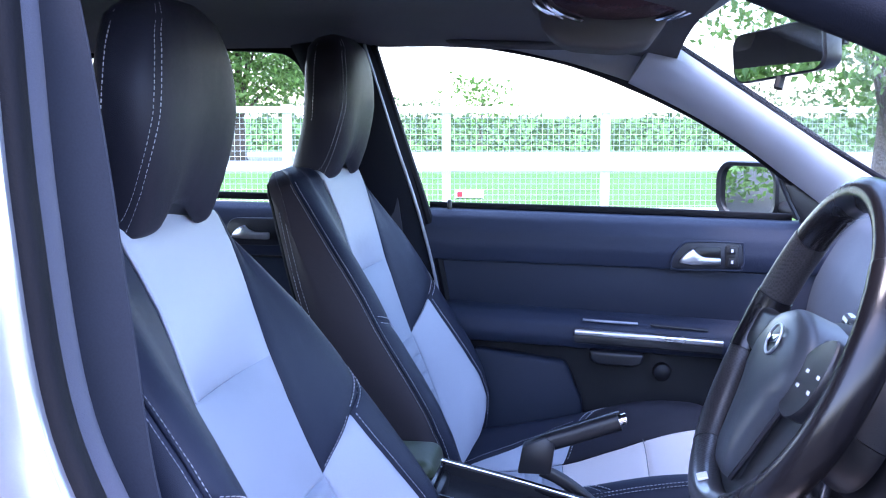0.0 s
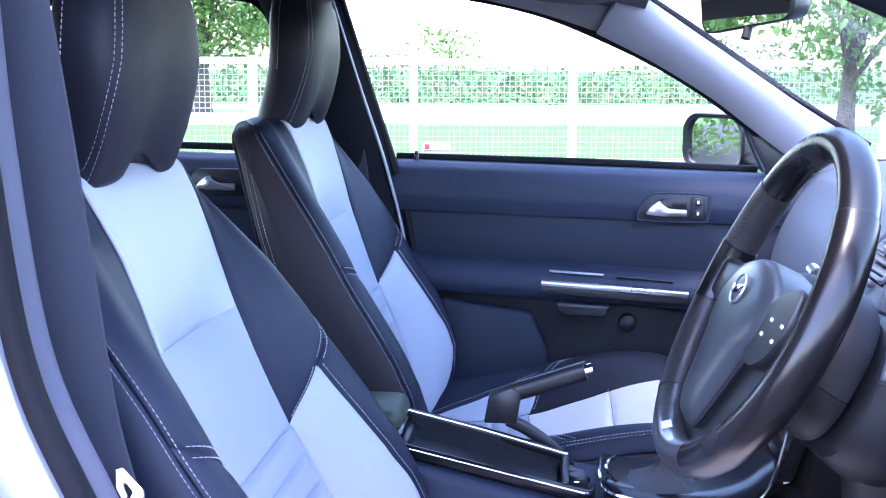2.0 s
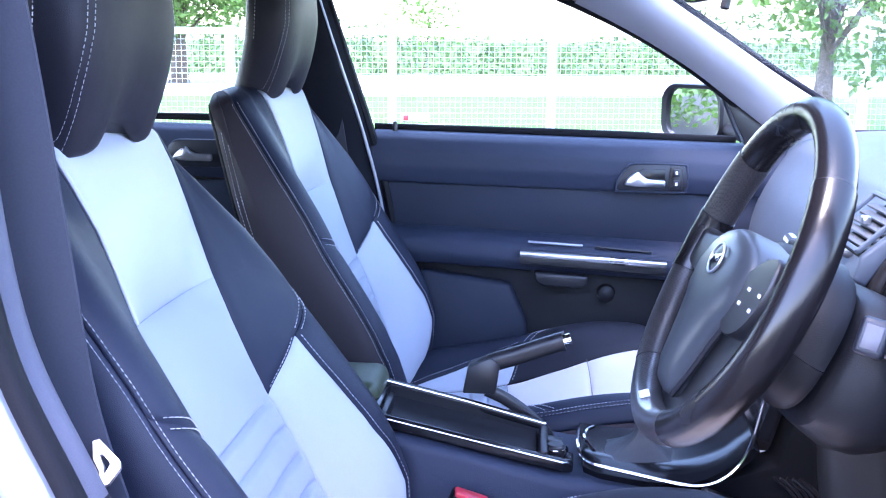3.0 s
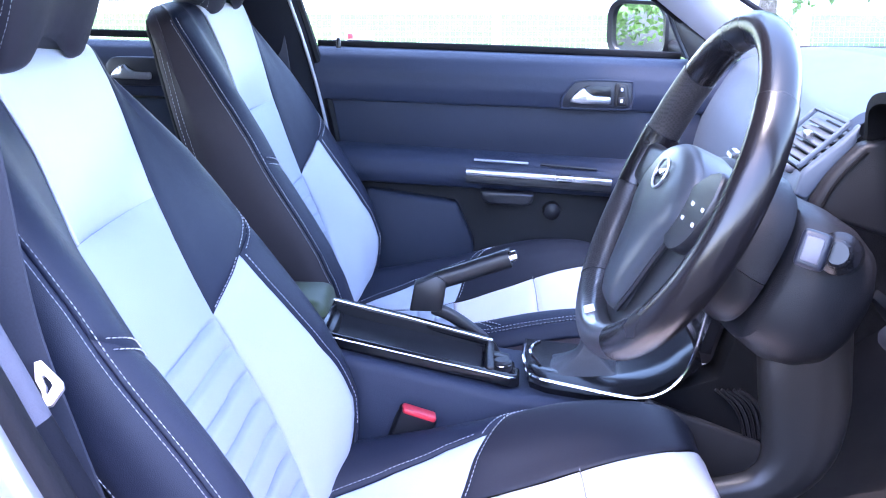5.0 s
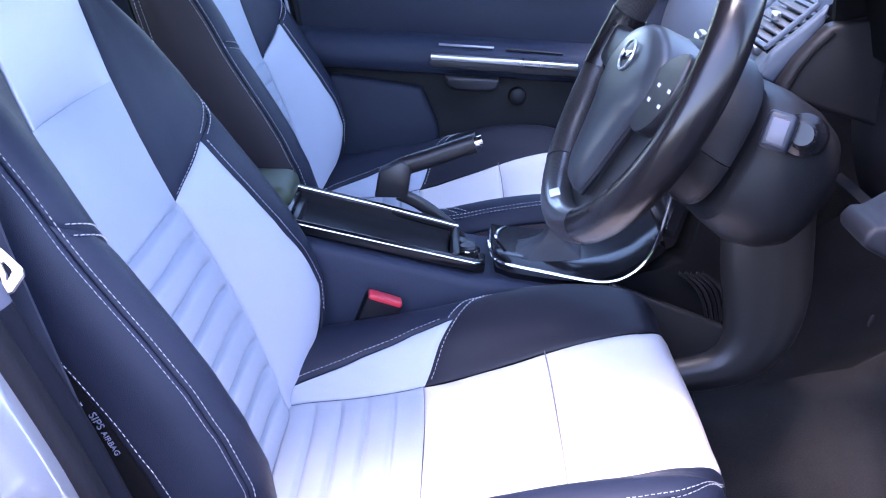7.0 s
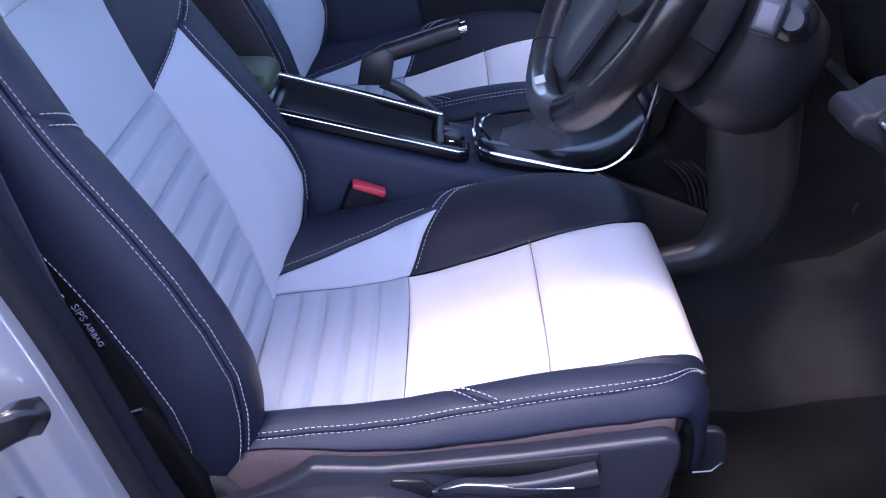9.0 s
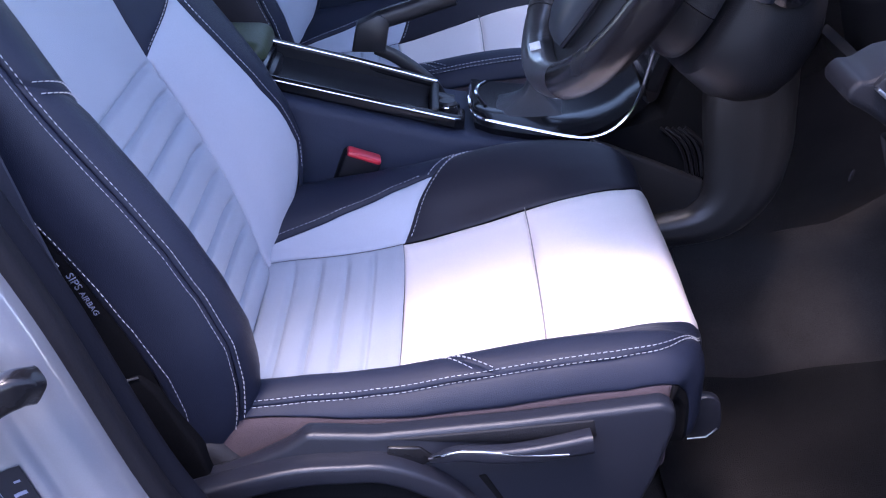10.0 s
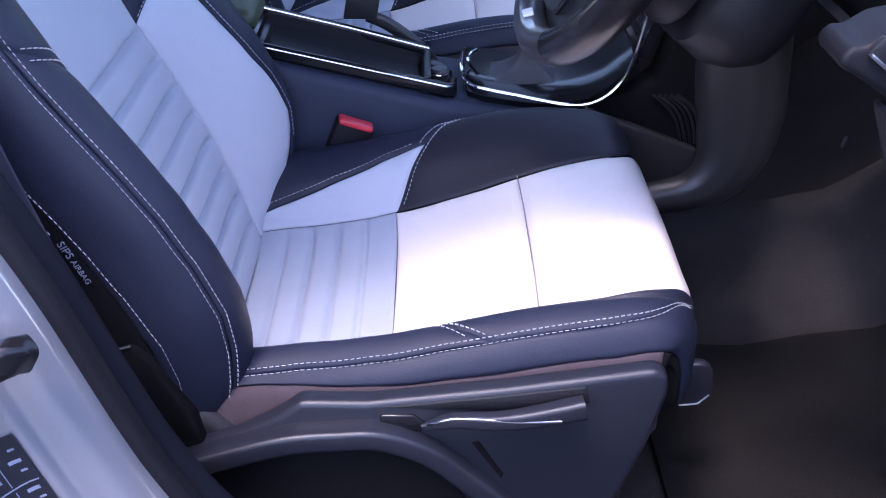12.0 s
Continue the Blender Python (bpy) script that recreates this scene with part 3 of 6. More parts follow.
    # thin darker tube paints the shade in the seam's crease
    put(seat, kids, "cushion_seam", ridge(C, [(-2.0, 5.05), (-1, 5.05), (0, 5.05), (1, 5.05), (2.0, 5.05)], 0.0007, -1, 0.0000), M_CREASE, "crease shade drawn along the sewn cushion seam")
    for sg in (-1, 1):
        put(seat, kids, "cushion_wedge", panel(C, 2 * sg, (lambda s: (2.2 + 1.25 * s) * sg), 0.2, lambda r: 3.05 + 0.75 * r, 20, 40, 0.003, relief=lambda r, s: 0.0013 * math.sin(26 * s + 7 * r) * math.sin(math.pi * r) * (0.3 + 0.7 * (1 - s)), flip=-1), M_LIGHT, "pale grey leather cushion wedge")
        put(seat, kids, "cushion_rear_bolster", panel(C, (lambda s: (2.2 + 1.25 * s) * sg), 4.9 * sg, 0.2, lambda r: 3.80 + 0.75 * r, 14, 20, 0.003, flip=-1), M_DARK)
        tip = (lambda v: -interp(v, (0, 5.8, 6.8, 7.5, 8.2, 11), (4.9, 4.9, 4.6, 3.7, 2.7, 2.4))) if sg < 0 else (lambda v: 4.9)
        hem = lambda v, sg=sg: sg * interp(v, (0, 1.5, 2.4, 3.45, 4.5, 7, 11), (5.15, 5.28, 5.57, 5.78, 5.9, 5.75, 5.7))
        put(seat, kids, "cushion_front_bolster", panel(C, 2 * sg, lambda s, tip=tip: tip(4.55 + 5.15 * s), lambda r: 3.05 + 1.5 * r, 9.7, 18, 60, 0.003, flip=-1), M_HEAD if sg > 0 else M_DARK, "charcoal leather front bolster")
        put(seat, kids, "cushion_side", panel(C, lambda s, tip=tip: tip(9.7 * s), lambda s, hem=hem: hem(9.7 * s), 0.0, 9.7, 12, 60, 0.003, flip=-1), M_DARK, "charcoal leather cushion side")
        put(seat, kids, "cushion_skirt", panel(C, lambda s, hem=hem: hem(7.05 * s), 8.0 * sg, 0.0, 7.05, 10, 40, 0.003, flip=-1), M_PLUM, "dull plum cloth skirt")
        # front end of the same skirt, blackened for the shade under the seat
        put(seat, kids, "cushion_skirt", panel(C, lambda s, hem=hem: hem(7.05 + 2.65 * s), 8.0 * sg, 7.05, 9.7, 10, 20, 0.003, flip=-1), M_DEEP, "black front skirt")
        run = [(4.74, 0.2), (4.74, 3), (4.72, 5), (4.62, 6), (4.4, 6.8), (3.5, 7.5), (2.55, 8.15)] if sg < 0 else [(4.74, 0.2), (4.74, 3), (4.76, 6), (4.76, 7.5), (4.66, 8.5)]
        rows = [stitches(C, [(u * sg, v) for u, v in run], -1), stitches(C, [((u + 0.20) * sg, v) for u, v in run], -1)]
        rows.append(stitches(C, [(3.5 * sg, 3.74), (4.0 * sg, 3.98), (4.68 * sg, 4.3)], -1))
        rows.append(stitches(C, [(3.5 * sg, 3.90), (4.0 * sg, 4.15), (4.68 * sg, 4.5)], -1))
        rows.append(stitches(C, [(2.12 * sg, 3.2), (2.8 * sg, 3.55), (3.45 * sg, 3.88)], -1))
        rows.append(stitches(C, [(2.42 * sg, 0.4), (2.98 * sg, 2.0), (3.54 * sg, 3.65)], -1))
        for row in rows:
            put(seat, kids, "cushion_stitching", row, M_THREAD, "row of white stitching")
    put(seat, kids, "seat_pan", rbox((-0.01, y0, 0.375), (0.42, 0.43, 0.15), 0.03), M_SATIN, "black seat frame under the cushion")
    for sg in (-1, 1):
        put(seat, kids, "slide_rail", rbox((0.0, y0 + sg * 0.19, 0.30), (0.46, 0.035, 0.03), 0.004), M_STEEL, "steel slide rail")
    # headrest
    rings = [[H(2 * math.pi * k / 40, v) for k in range(40)] for v in (0, 0.01, 0.03, 0.05, 0.08, 0.12, 0.2, 0.3, 0.4, 0.5, 0.6, 0.7, 0.78, 0.85, 0.9, 0.94, 0.97, 0.99, 1.0)]
    put(seat, kids, "headrest", loft(rings), M_HEAD, "charcoal leather headrest with a notch at its foot")
    rows = []
    for sg in (-1, 1):
        for da in (0.0, -0.15):
            rows.append(stitches(H, [(sg * (1.62 + da), 0.03), (sg * (1.38 + da), 0.22), (sg * (1.05 + da), 0.5), (sg * (1.04 + da), 0.8), (sg * (1.0 + da), 0.95)], 1))
        rows.append(stitches(H, [(sg * 1.80, 0.40), (sg * 1.77, 0.6), (sg * 1.77, 0.92)], 1))
    for row in rows:
        put(seat, kids, "headrest_stitching", row, M_THREAD, "row of white stitching")
    for sg in (-1, 1):
        put(seat, kids, "headrest_post", tube([(-0.448, y0 + sg * 0.03, 0.98), (-0.448, y0 + sg * 0.03, 1.08)], 0.007, 10, up=(1, 0, 0)), M_SATIN)
    if driver:
        # outboard plastic cover with its sweeping arm, recess and height lever
        yo = y0 - 0.268
        cover = [(-0.30, 0.42), (-0.255, 0.450), (-0.208, 0.477), (-0.157, 0.496), (-0.120, 0.517), (-0.102, 0.532), (-0.044, 0.531), (0.076, 0.546), (0.20, 0.566),
                 (0.211, 0.560), (0.213, 0.541), (0.200, 0.486), (0.184, 0.441), (0.17, 0.405), (0.12, 0.39), (0.08, 0.40), (0.0, 0.36), (-0.1, 0.33), (-0.30, 0.33)]
        put(seat, kids, "side_cover", prism(cover, yo - 0.006, yo + 0.016, "y", 0.006, 3), M_PLASTIC, "charcoal plastic side cover")
        arm = curve([(-0.262, yo - 0.008, 0.448), (-0.203, yo - 0.012, 0.470), (-0.12, yo - 0.014, 0.498), (-0.068, yo - 0.014, 0.504), (-0.032, yo - 0.014, 0.504), (0.009, yo - 0.012, 0.486), (0.037, yo - 0.010, 0.461), (0.07, yo - 0.008, 0.428), (0.09, yo - 0.006, 0.40)], 40)
        put(seat, kids, "arm_ridge", sweep(arm, rrect(0.020, 0.026, 0.0045), up=(0, -1, 0.0)), M_PLASTIC, "raised plastic arm along the cover")
        # shade under the arm is put into the near-black colour
        put(seat, kids, "lower_recess", prism([(-0.27, 0.44), (-0.19, 0.458), (-0.12, 0.482), (-0.04, 0.488), (0.0, 0.472), (0.03, 0.445), (0.06, 0.405), (0.02, 0.37), (-0.1, 0.34), (-0.27, 0.34)], yo - 0.0075, yo + 0.02, "y", 0.002), M_DEEP, "recessed lower cover, shade put into its near-black")
        # recess, slot and well: raised dark shapes whose colour stands for hollow shade
        put(seat, kids, "lever_recess", prism([(-0.033, 0.521), (-0.005, 0.521), (0.009, 0.510), (-0.003, 0.502), (-0.033, 0.507)], yo - 0.009, yo, "y", 0.0015), M_BLACK, "dark finger recess")
        put(seat, kids, "cover_slot", prism([(0.046, 0.490), (0.052, 0.492), (0.075, 0.455), (0.073, 0.450)], yo - 0.0075, yo, "y", 0.001), M_DEEP, "dark slot in the side cover")
        put(seat, kids, "lever_well", prism([(-0.03, 0.528), (0.06, 0.539), (0.142, 0.550), (0.146, 0.533), (0.06, 0.526), (0.02, 0.526)], yo - 0.0075, yo, "y", 0.0015), M_LOWER, "dark well above the lever")
        lev = curve([(0.004, yo - 0.012, 0.512), (0.014, yo - 0.018, 0.519), (0.030, yo - 0.022, 0.526), (0.066, yo - 0.022, 0.5255), (0.10, yo - 0.021, 0.530), (0.140, yo - 0.018, 0.5375)], 26)
        put(seat, kids, "height_lever", sweep(lev, rrect(0.018, 0.019, 0.005), up=(0, 0, 1), scale=lambda s: 0.25 + 0.15 * min(1, s * 4) + 0.6 * s), M_PLASTIC, "plastic seat height lever")
        # chrome line that draws the highlight on the plastic lever
        edge = curve([(0.003, yo - 0.0155, 0.5155), (0.014, yo - 0.0225, 0.5235), (0.030, yo - 0.0265, 0.531), (0.060, yo - 0.0270, 0.530), (0.085, yo - 0.0280, 0.529), (0.12, yo - 0.0275, 0.5295)], 24)
        put(seat, kids, "lever_edge", tube(edge, 0.0016, 6), M_CHROME, "highlight along the lever, drawn as a bright line")
        put(seat, kids, "recliner_hinge", rbox((-0.180, y0 - 0.232, 0.472), (0.075, 0.045, 0.045), 0.012, pose(0, 0, 0, 0, 35, 0)), M_LOWER, "plastic recliner cover")
        put(seat, kids, "slide_handle", prism(rrect(0.045, 0.05, 0.014), -0.006, 0.006, "y", 0.003), M_PLASTIC, "rounded plastic slide handle")
        kids[-1].location = (0.280, y0 - 0.10, 0.431)
        kids[-1].rotation_euler = (0, radians(-8), 0)
        put(seat, kids, "handle_edge", tube([(0.266, y0 - 0.107, 0.407), (0.285, y0 - 0.107, 0.4065), (0.297, y0 - 0.107, 0.416)], 0.0011, 6, up=(0, 1, 0)), M_ALU, "thin bright line along the slide handle")
        # hinge cover beside the foot of the backrest; its black holds the deep shade there
        put(seat, kids, "hinge_cover", prism([(-0.268, 0.574), (-0.239, 0.584), (-0.225, 0.568), (-0.196, 0.512), (-0.186, 0.478), (-0.21, 0.47), (-0.255, 0.53)], y0 - 0.268, y0 - 0.225, "y", 0.004, 2), M_DEEP, "plastic hinge cover, deep shade put into its black")
        put(seat, kids, "hinge_edge", tube([(-0.266, y0 - 0.2675, 0.5755), (-0.252, y0 - 0.2685, 0.5815), (-0.240, y0 - 0.2675, 0.5845)], 0.0012, 6, up=(0, 1, 0)), M_GREY, "thin light line along the hinge cover")
        # sewn tag with the words of the side airbag
        tag = text_mesh("SIPS", 0.0095)
        tag2 = text_mesh("AIRBAG", 0.0068)
        for nm, tm, v in (("airbag_tag_upper", tag, 0.432), ("airbag_tag_lower", tag2, 0.404)):
            p = B(-6.50, v)
            d = (B(-6.50, v - 0.05) - p).normalized()
            nn = normal_at(B, -6.50, v)
            side = nn.cross(d)
            m = Matrix((d, side, nn)).transposed().to_4x4()
            m.translation = p + nn * 0.0012
            tm.transform(m)
            ob = new(nm, tm)
            tm.materials.append(M_TAG)
            ob["label"] = "small grey sewn lettering"
            kids.append(ob)
    adopt(seat, [k for k in kids])
    seat.location.z += lift
    return seat


def text_mesh(words, size):
    cu = bpy.data.curves.new("lettering", "FONT")
    cu.body, cu.size, cu.extrude = words, size, 0.0004
    ob = bpy.data.objects.new("lettering", cu)
    scene.collection.objects.link(ob)
    me = bpy.data.meshes.new_from_object(ob.evaluated_get(bpy.context.evaluated_depsgraph_get()))
    bpy.data.objects.remove(ob)
    return me


front_seat("driver_seat", -0.385, True, "charcoal and pale grey leather car seat with white stitching")
front_seat("passenger_seat", 0.36, False, "charcoal and pale leather car seat beyond the console", 0.016)


# ---- car shell: far door, pillars, roof, floor ----
def xprof(pts, x0, x1, slope=0.0, xref=0.0, bevel=0.003, seg=2):
    bm = prism(pts, x0, x1, "x", bevel, seg)
    for v in bm.verts:
        v.co.z += slope * (v.co.x - xref)
    return bm


def door_front_far():
    door = thing("door_1", (0.1, 0.72, 0.35), "closed charcoal passenger door with aluminium pull strip", "car door", kind="structure")
    k = []
    S = -0.027
    k.append(part("upper_pad", xprof([(0.676, 0.853), (0.666, 0.885), (0.668, 0.915), (0.680, 0.938), (0.700, 0.949), (0.745, 0.950), (0.745, 0.853)], -0.335, 0.56, S, 0, 0.006, 3), M_SOFT, None, "soft charcoal vinyl upper door pad"))
    k.append(part("insert", xprof([(0.682, 0.755), (0.684, 0.868), (0.745, 0.868), (0.745, 0.755)], -0.325, 0.56, -0.041, 0, 0.004), M_INSERT, None, "plain charcoal vinyl insert"))
    k.append(part("armrest", xprof([(0.684, 0.768), (0.655, 0.762), (0.634, 0.748), (0.628, 0.722), (0.640, 0.700), (0.70, 0.694), (0.745, 0.694), (0.745, 0.768)], -0.315, 0.56, -0.05, 0, 0.008, 3), M_SOFT, None, "padded armrest ledge"))
    k.append(part("lower_panel", xprof([(0.672, 0.36), (0.685, 0.725), (0.745, 0.725), (0.745, 0.36)], -0.30, 0.60, -0.03, 0, 0.006), M_LOWER, None, "dark plastic lower door panel"))
    k.append(part("door_pocket", prism([(-0.235, 0.698), (-0.062, 0.674), (-0.03, 0.600), (-0.02, 0.40), (-0.26, 0.40)], 0.640, 0.676, "y", 0.008, 3), M_INSERT, None, "raised plastic pocket panel"))
    # black disc that draws a dark round shadow on the door
    k.append(part("speaker_knob", loft([[(0.12 + 0.016 * math.cos(a) * q, 0.655 + y, 0.655 + 0.016 * math.sin(a) * q) for a in [2 * math.pi * i / 16 for i in range(16)]] for q, y in ((1.1, 0.02), (1.0, 0.004), (0.6, 0.0))]), M_PIPE, None, "small dark disc for a round shadow"))
    strip = curve([(-0.044, 0.620, 0.7375), (0.09, 0.616, 0.7305), (0.226, 0.620, 0.7215)], 16)
    k.append(part("pull_strip", sweep(strip, rrect(0.016, 0.0125, 0.004), up=(0, 0, 1)), M_ALU, None, "brushed aluminium pull strip"))
    k.append(part("strip_backing", sweep([p + Vector((0, 0.012, -0.013)) for p in strip], rrect(0.02, 0.02, 0.005), up=(0, 0, 1)), M_SATIN))
    for a, b in (((-0.030, 0.7575), (0.072, 0.7520)), ((0.095, 0.7505), (0.200, 0.7425))):
        k.append(part("slot_edge", tube([(a[0], 0.636, a[1]), (b[0], 0.636, b[1])], 0.0026, 8), M_ALU if a[0] < 0 else M_SATIN, None, "thin bright slot edge"))
    k.append(part("grip_cup", prism([(-0.018, 0.704), (0.084, 0.697), (0.080, 0.680), (0.066, 0.674), (0.000, 0.677), (-0.014, 0.686)], 0.612, 0.66, "y", 0.005, 3), M_SATIN, None, "dark plastic grip cup"))
    # inner handle
    bez = [(0.131, 0.862), (0.136, 0.878), (0.150, 0.897), (0.166, 0.905), (0.252, 0.904), (0.262, 0.897), (0.264, 0.868), (0.260, 0.857), (0.250, 0.852), (0.142, 0.853), (0.133, 0.856)]
    bm = prism(bez, 0.661, 0.675, "y", 0.002)
    k.append(part("handle_bezel", bm, M_PLASTIC, None, "rounded plastic handle surround"))
    k.append(part("bezel_rim", tube([(x, 0.661, z) for x, z in [spline(bez + bez[:1], t * len(bez) / 44) for t in range(44)]], 0.0018, 6, up=(0, 1, 0), closed=True), M_SOFT, None, "raised rim of the handle surround"))
    k.append(part("handle_recess", prism([(0.150, 0.870), (0.163, 0.888), (0.180, 0.896), (0.222, 0.895), (0.222, 0.866)], 0.6585, 0.662, "y", 0.001), M_BLACK, None, "dark recess behind the handle"))
    k.append(part("handle_lever", prism([(0.1455, 0.866), (0.152, 0.878), (0.164, 0.889), (0.172, 0.892), (0.178, 0.884), (0.190, 0.877), (0.222, 0.8755), (0.222, 0.862), (0.17, 0.8625)], 0.650, 0.660, "y", 0.003, 2), M_ALU, None, "aluminium door release lever"))
    k.append(part("switch_plate", prism([(0.242 + a, 0.879 + b) for a, b in rrect(0.024, 0.044, 0.006)], 0.656, 0.662, "y", 0.0015), M_SATIN, None, "small black lock switch plate"))
    for dz in (0.011, -0.010):
        k.append(part("lock_button", rbox((0.242, 0.6545, 0.879 + dz), (0.012, 0.005, 0.014), 0.002), M_PLASTIC, None, "lock button"))
        k.append(part("button_mark", rbox((0.242, 0.6515, 0.879 + dz), (0.004, 0.001, 0.006), 0), M_WHITE, None, "white switch mark"))
    k.append(part("lock_pin", loft([[(-0.292 + r * math.cos(a), 0.708 + r * math.sin(a), z) for a in [2 * math.pi * i / 10 for i in range(10)]] for r, z in ((0.005, 0.955), (0.0045, 0.972), (0.003, 0.975))]), M_SATIN, None, "small black lock pin"))
    # window seal and frame
    sill = curve([(-0.335, 0.735, 0.9625), (0.05, 0.742, 0.955), (0.36, 0.742, 0.9455)], 14)
    k.append(part("window_seal", sweep(sill, rrect(0.012, 0.014, 0.004), up=(0, 0, 1)), M_RUBBER, None, "black rubber window seal"))
    top = curve([(-0.348, 0.733, 0.955), (-0.392, 0.700, 1.10), (-0.434, 0.650, 1.255), (-0.424, 0.644, 1.276), (-0.30, 0.642, 1.281), (-0.17, 0.643, 1.264), (-0.05, 0.645, 1.236),
                 (0.06, 0.650, 1.193), (0.16, 0.660, 1.146), (0.25, 0.675, 1.093), (0.33, 0.70, 1.035), (0.40, 0.722, 0.975)], 60)
    k.append(part("window_frame", sweep(top, rrect(0.022, 0.016, 0.005), up=(0, 1, 0)), M_RUBBER, None, "black window frame and seal"))

    def pane(s, t):
        i = s
        zb = 0.955 - 0.027 * (-0.335 + 0.74 * i)
        xt = -0.41 + 0.81 * i
        zt = interp(xt, (-0.41, -0.3, -0.17, -0.05, 0.06, 0.16, 0.25, 0.33, 0.40), (1.272, 1.278, 1.262, 1.234, 1.191, 1.144, 1.091, 1.033, 0.973))
        xb = -0.335 + 0.735 * i
        x, z = xb + (xt - xb) * t, zb + (zt - zb) * t
        return (x, 0.745 - 0.28 * max(z - 0.95, 0) , z)
    g = part("window_pane", skin(pane, 24, 8, 0.003), M_GLASS, None, "clear side window glass")
    g.visible_shadow = False
    k.append(g)
    # mirror sail: the black triangle ahead of the glass
    k.append(part("mirror_sail", prism([(0.318, 1.052), (0.345, 1.03), (0.46, 0.955), (0.46, 0.93), (0.372, 0.935)], 0.70, 0.718, "y", 0.004), M_SATIN, None, "black triangular mirror sail"))
    k.append(part("sail_edge", tube(curve([(0.322, 0.702, 1.04), (0.345, 0.70, 0.985), (0.365, 0.698, 0.945)], 8), 0.004, 8, up=(0, 1, 0)), M_PLASTIC, None, "grey rib on the sail"))
    return adopt(door, k)


door_front_far()


def door_rear_far():
    door = thing("door_2", (-0.9, 0.72, 0.35), "closed charcoal rear door behind the passenger seat", "car door", kind="structure")
    k = []
    k.append(part("upper_pad", xprof([(0.676, 0.862), (0.666, 0.895), (0.670, 0.93), (0.686, 0.955), (0.705, 0.962), (0.745, 0.963), (0.745, 0.862)], -1.25, -0.46, -0.02, -0.6, 0.006, 3), M_SOFT))
    k.append(part("insert", xprof([(0.684, 0.45), (0.686, 0.858), (0.745, 0.858), (0.745, 0.45)], -1.25, -0.44, -0.02, -0.6, 0.004), M_INSERT))
    k.append(part("armrest", xprof([(0.684, 0.75), (0.64, 0.742), (0.63, 0.715), (0.645, 0.69), (0.684, 0.68)], -1.2, -0.46, -0.02, -0.6, 0.006), M_SOFT))
    k.append(part("handle_bezel", prism([(-0.668 + a, 0.912 + b) for a, b in rrect(0.122, 0.054, 0.022, 5)], 0.661, 0.675, "y", 0.003), M_PLASTIC))
    k.append(part("handle_lever", prism([(-0.718, 0.902), (-0.710, 0.914), (-0.698, 0.924), (-0.690, 0.926), (-0.684, 0.918), (-0.672, 0.912), (-0.640, 0.911), (-0.640, 0.898), (-0.69, 0.8985)], 0.648, 0.660, "y", 0.003), M_ALU, None, "aluminium door release lever"))
    seal = [(-1.2, 0.738, 0.985), (-0.5, 0.738, 0.974)]
    k.append(part("window_seal", sweep(seal, rrect(0.012, 0.014, 0.004)), M_RUBBER))
    top = curve([(-0.497, 0.735, 0.972), (-0.512, 0.705, 1.08), (-0.545, 0.665, 1.20), (-0.575, 0.645, 1.255), (-0.63, 0.640, 1.272), (-0.80, 0.640, 1.275), (-1.0, 0.645, 1.262), (-1.2, 0.655, 1.22)], 44)
    k.append(part("window_frame", sweep(top, rrect(0.030, 0.018, 0.005), up=(0, 1, 0)), M_RUBBER))

    def pane(s, t):
        x = -1.2 + 0.7 * s
        zb, zt = 0.98, interp(x, (-1.2, -1.0, -0.63, -0.575, -0.50), (1.22, 1.262, 1.27, 1.25, 1.03))
        z = zb + (zt - zb) * t
        return (x, 0.745 - 0.28 * max(z - 0.95, 0), z)
    g = part("window_pane", skin(pane, 20, 6, 0.003), M_GLASS)
    g.visible_shadow = False
    k.append(g)
    return adopt(door, k)


door_rear_far()


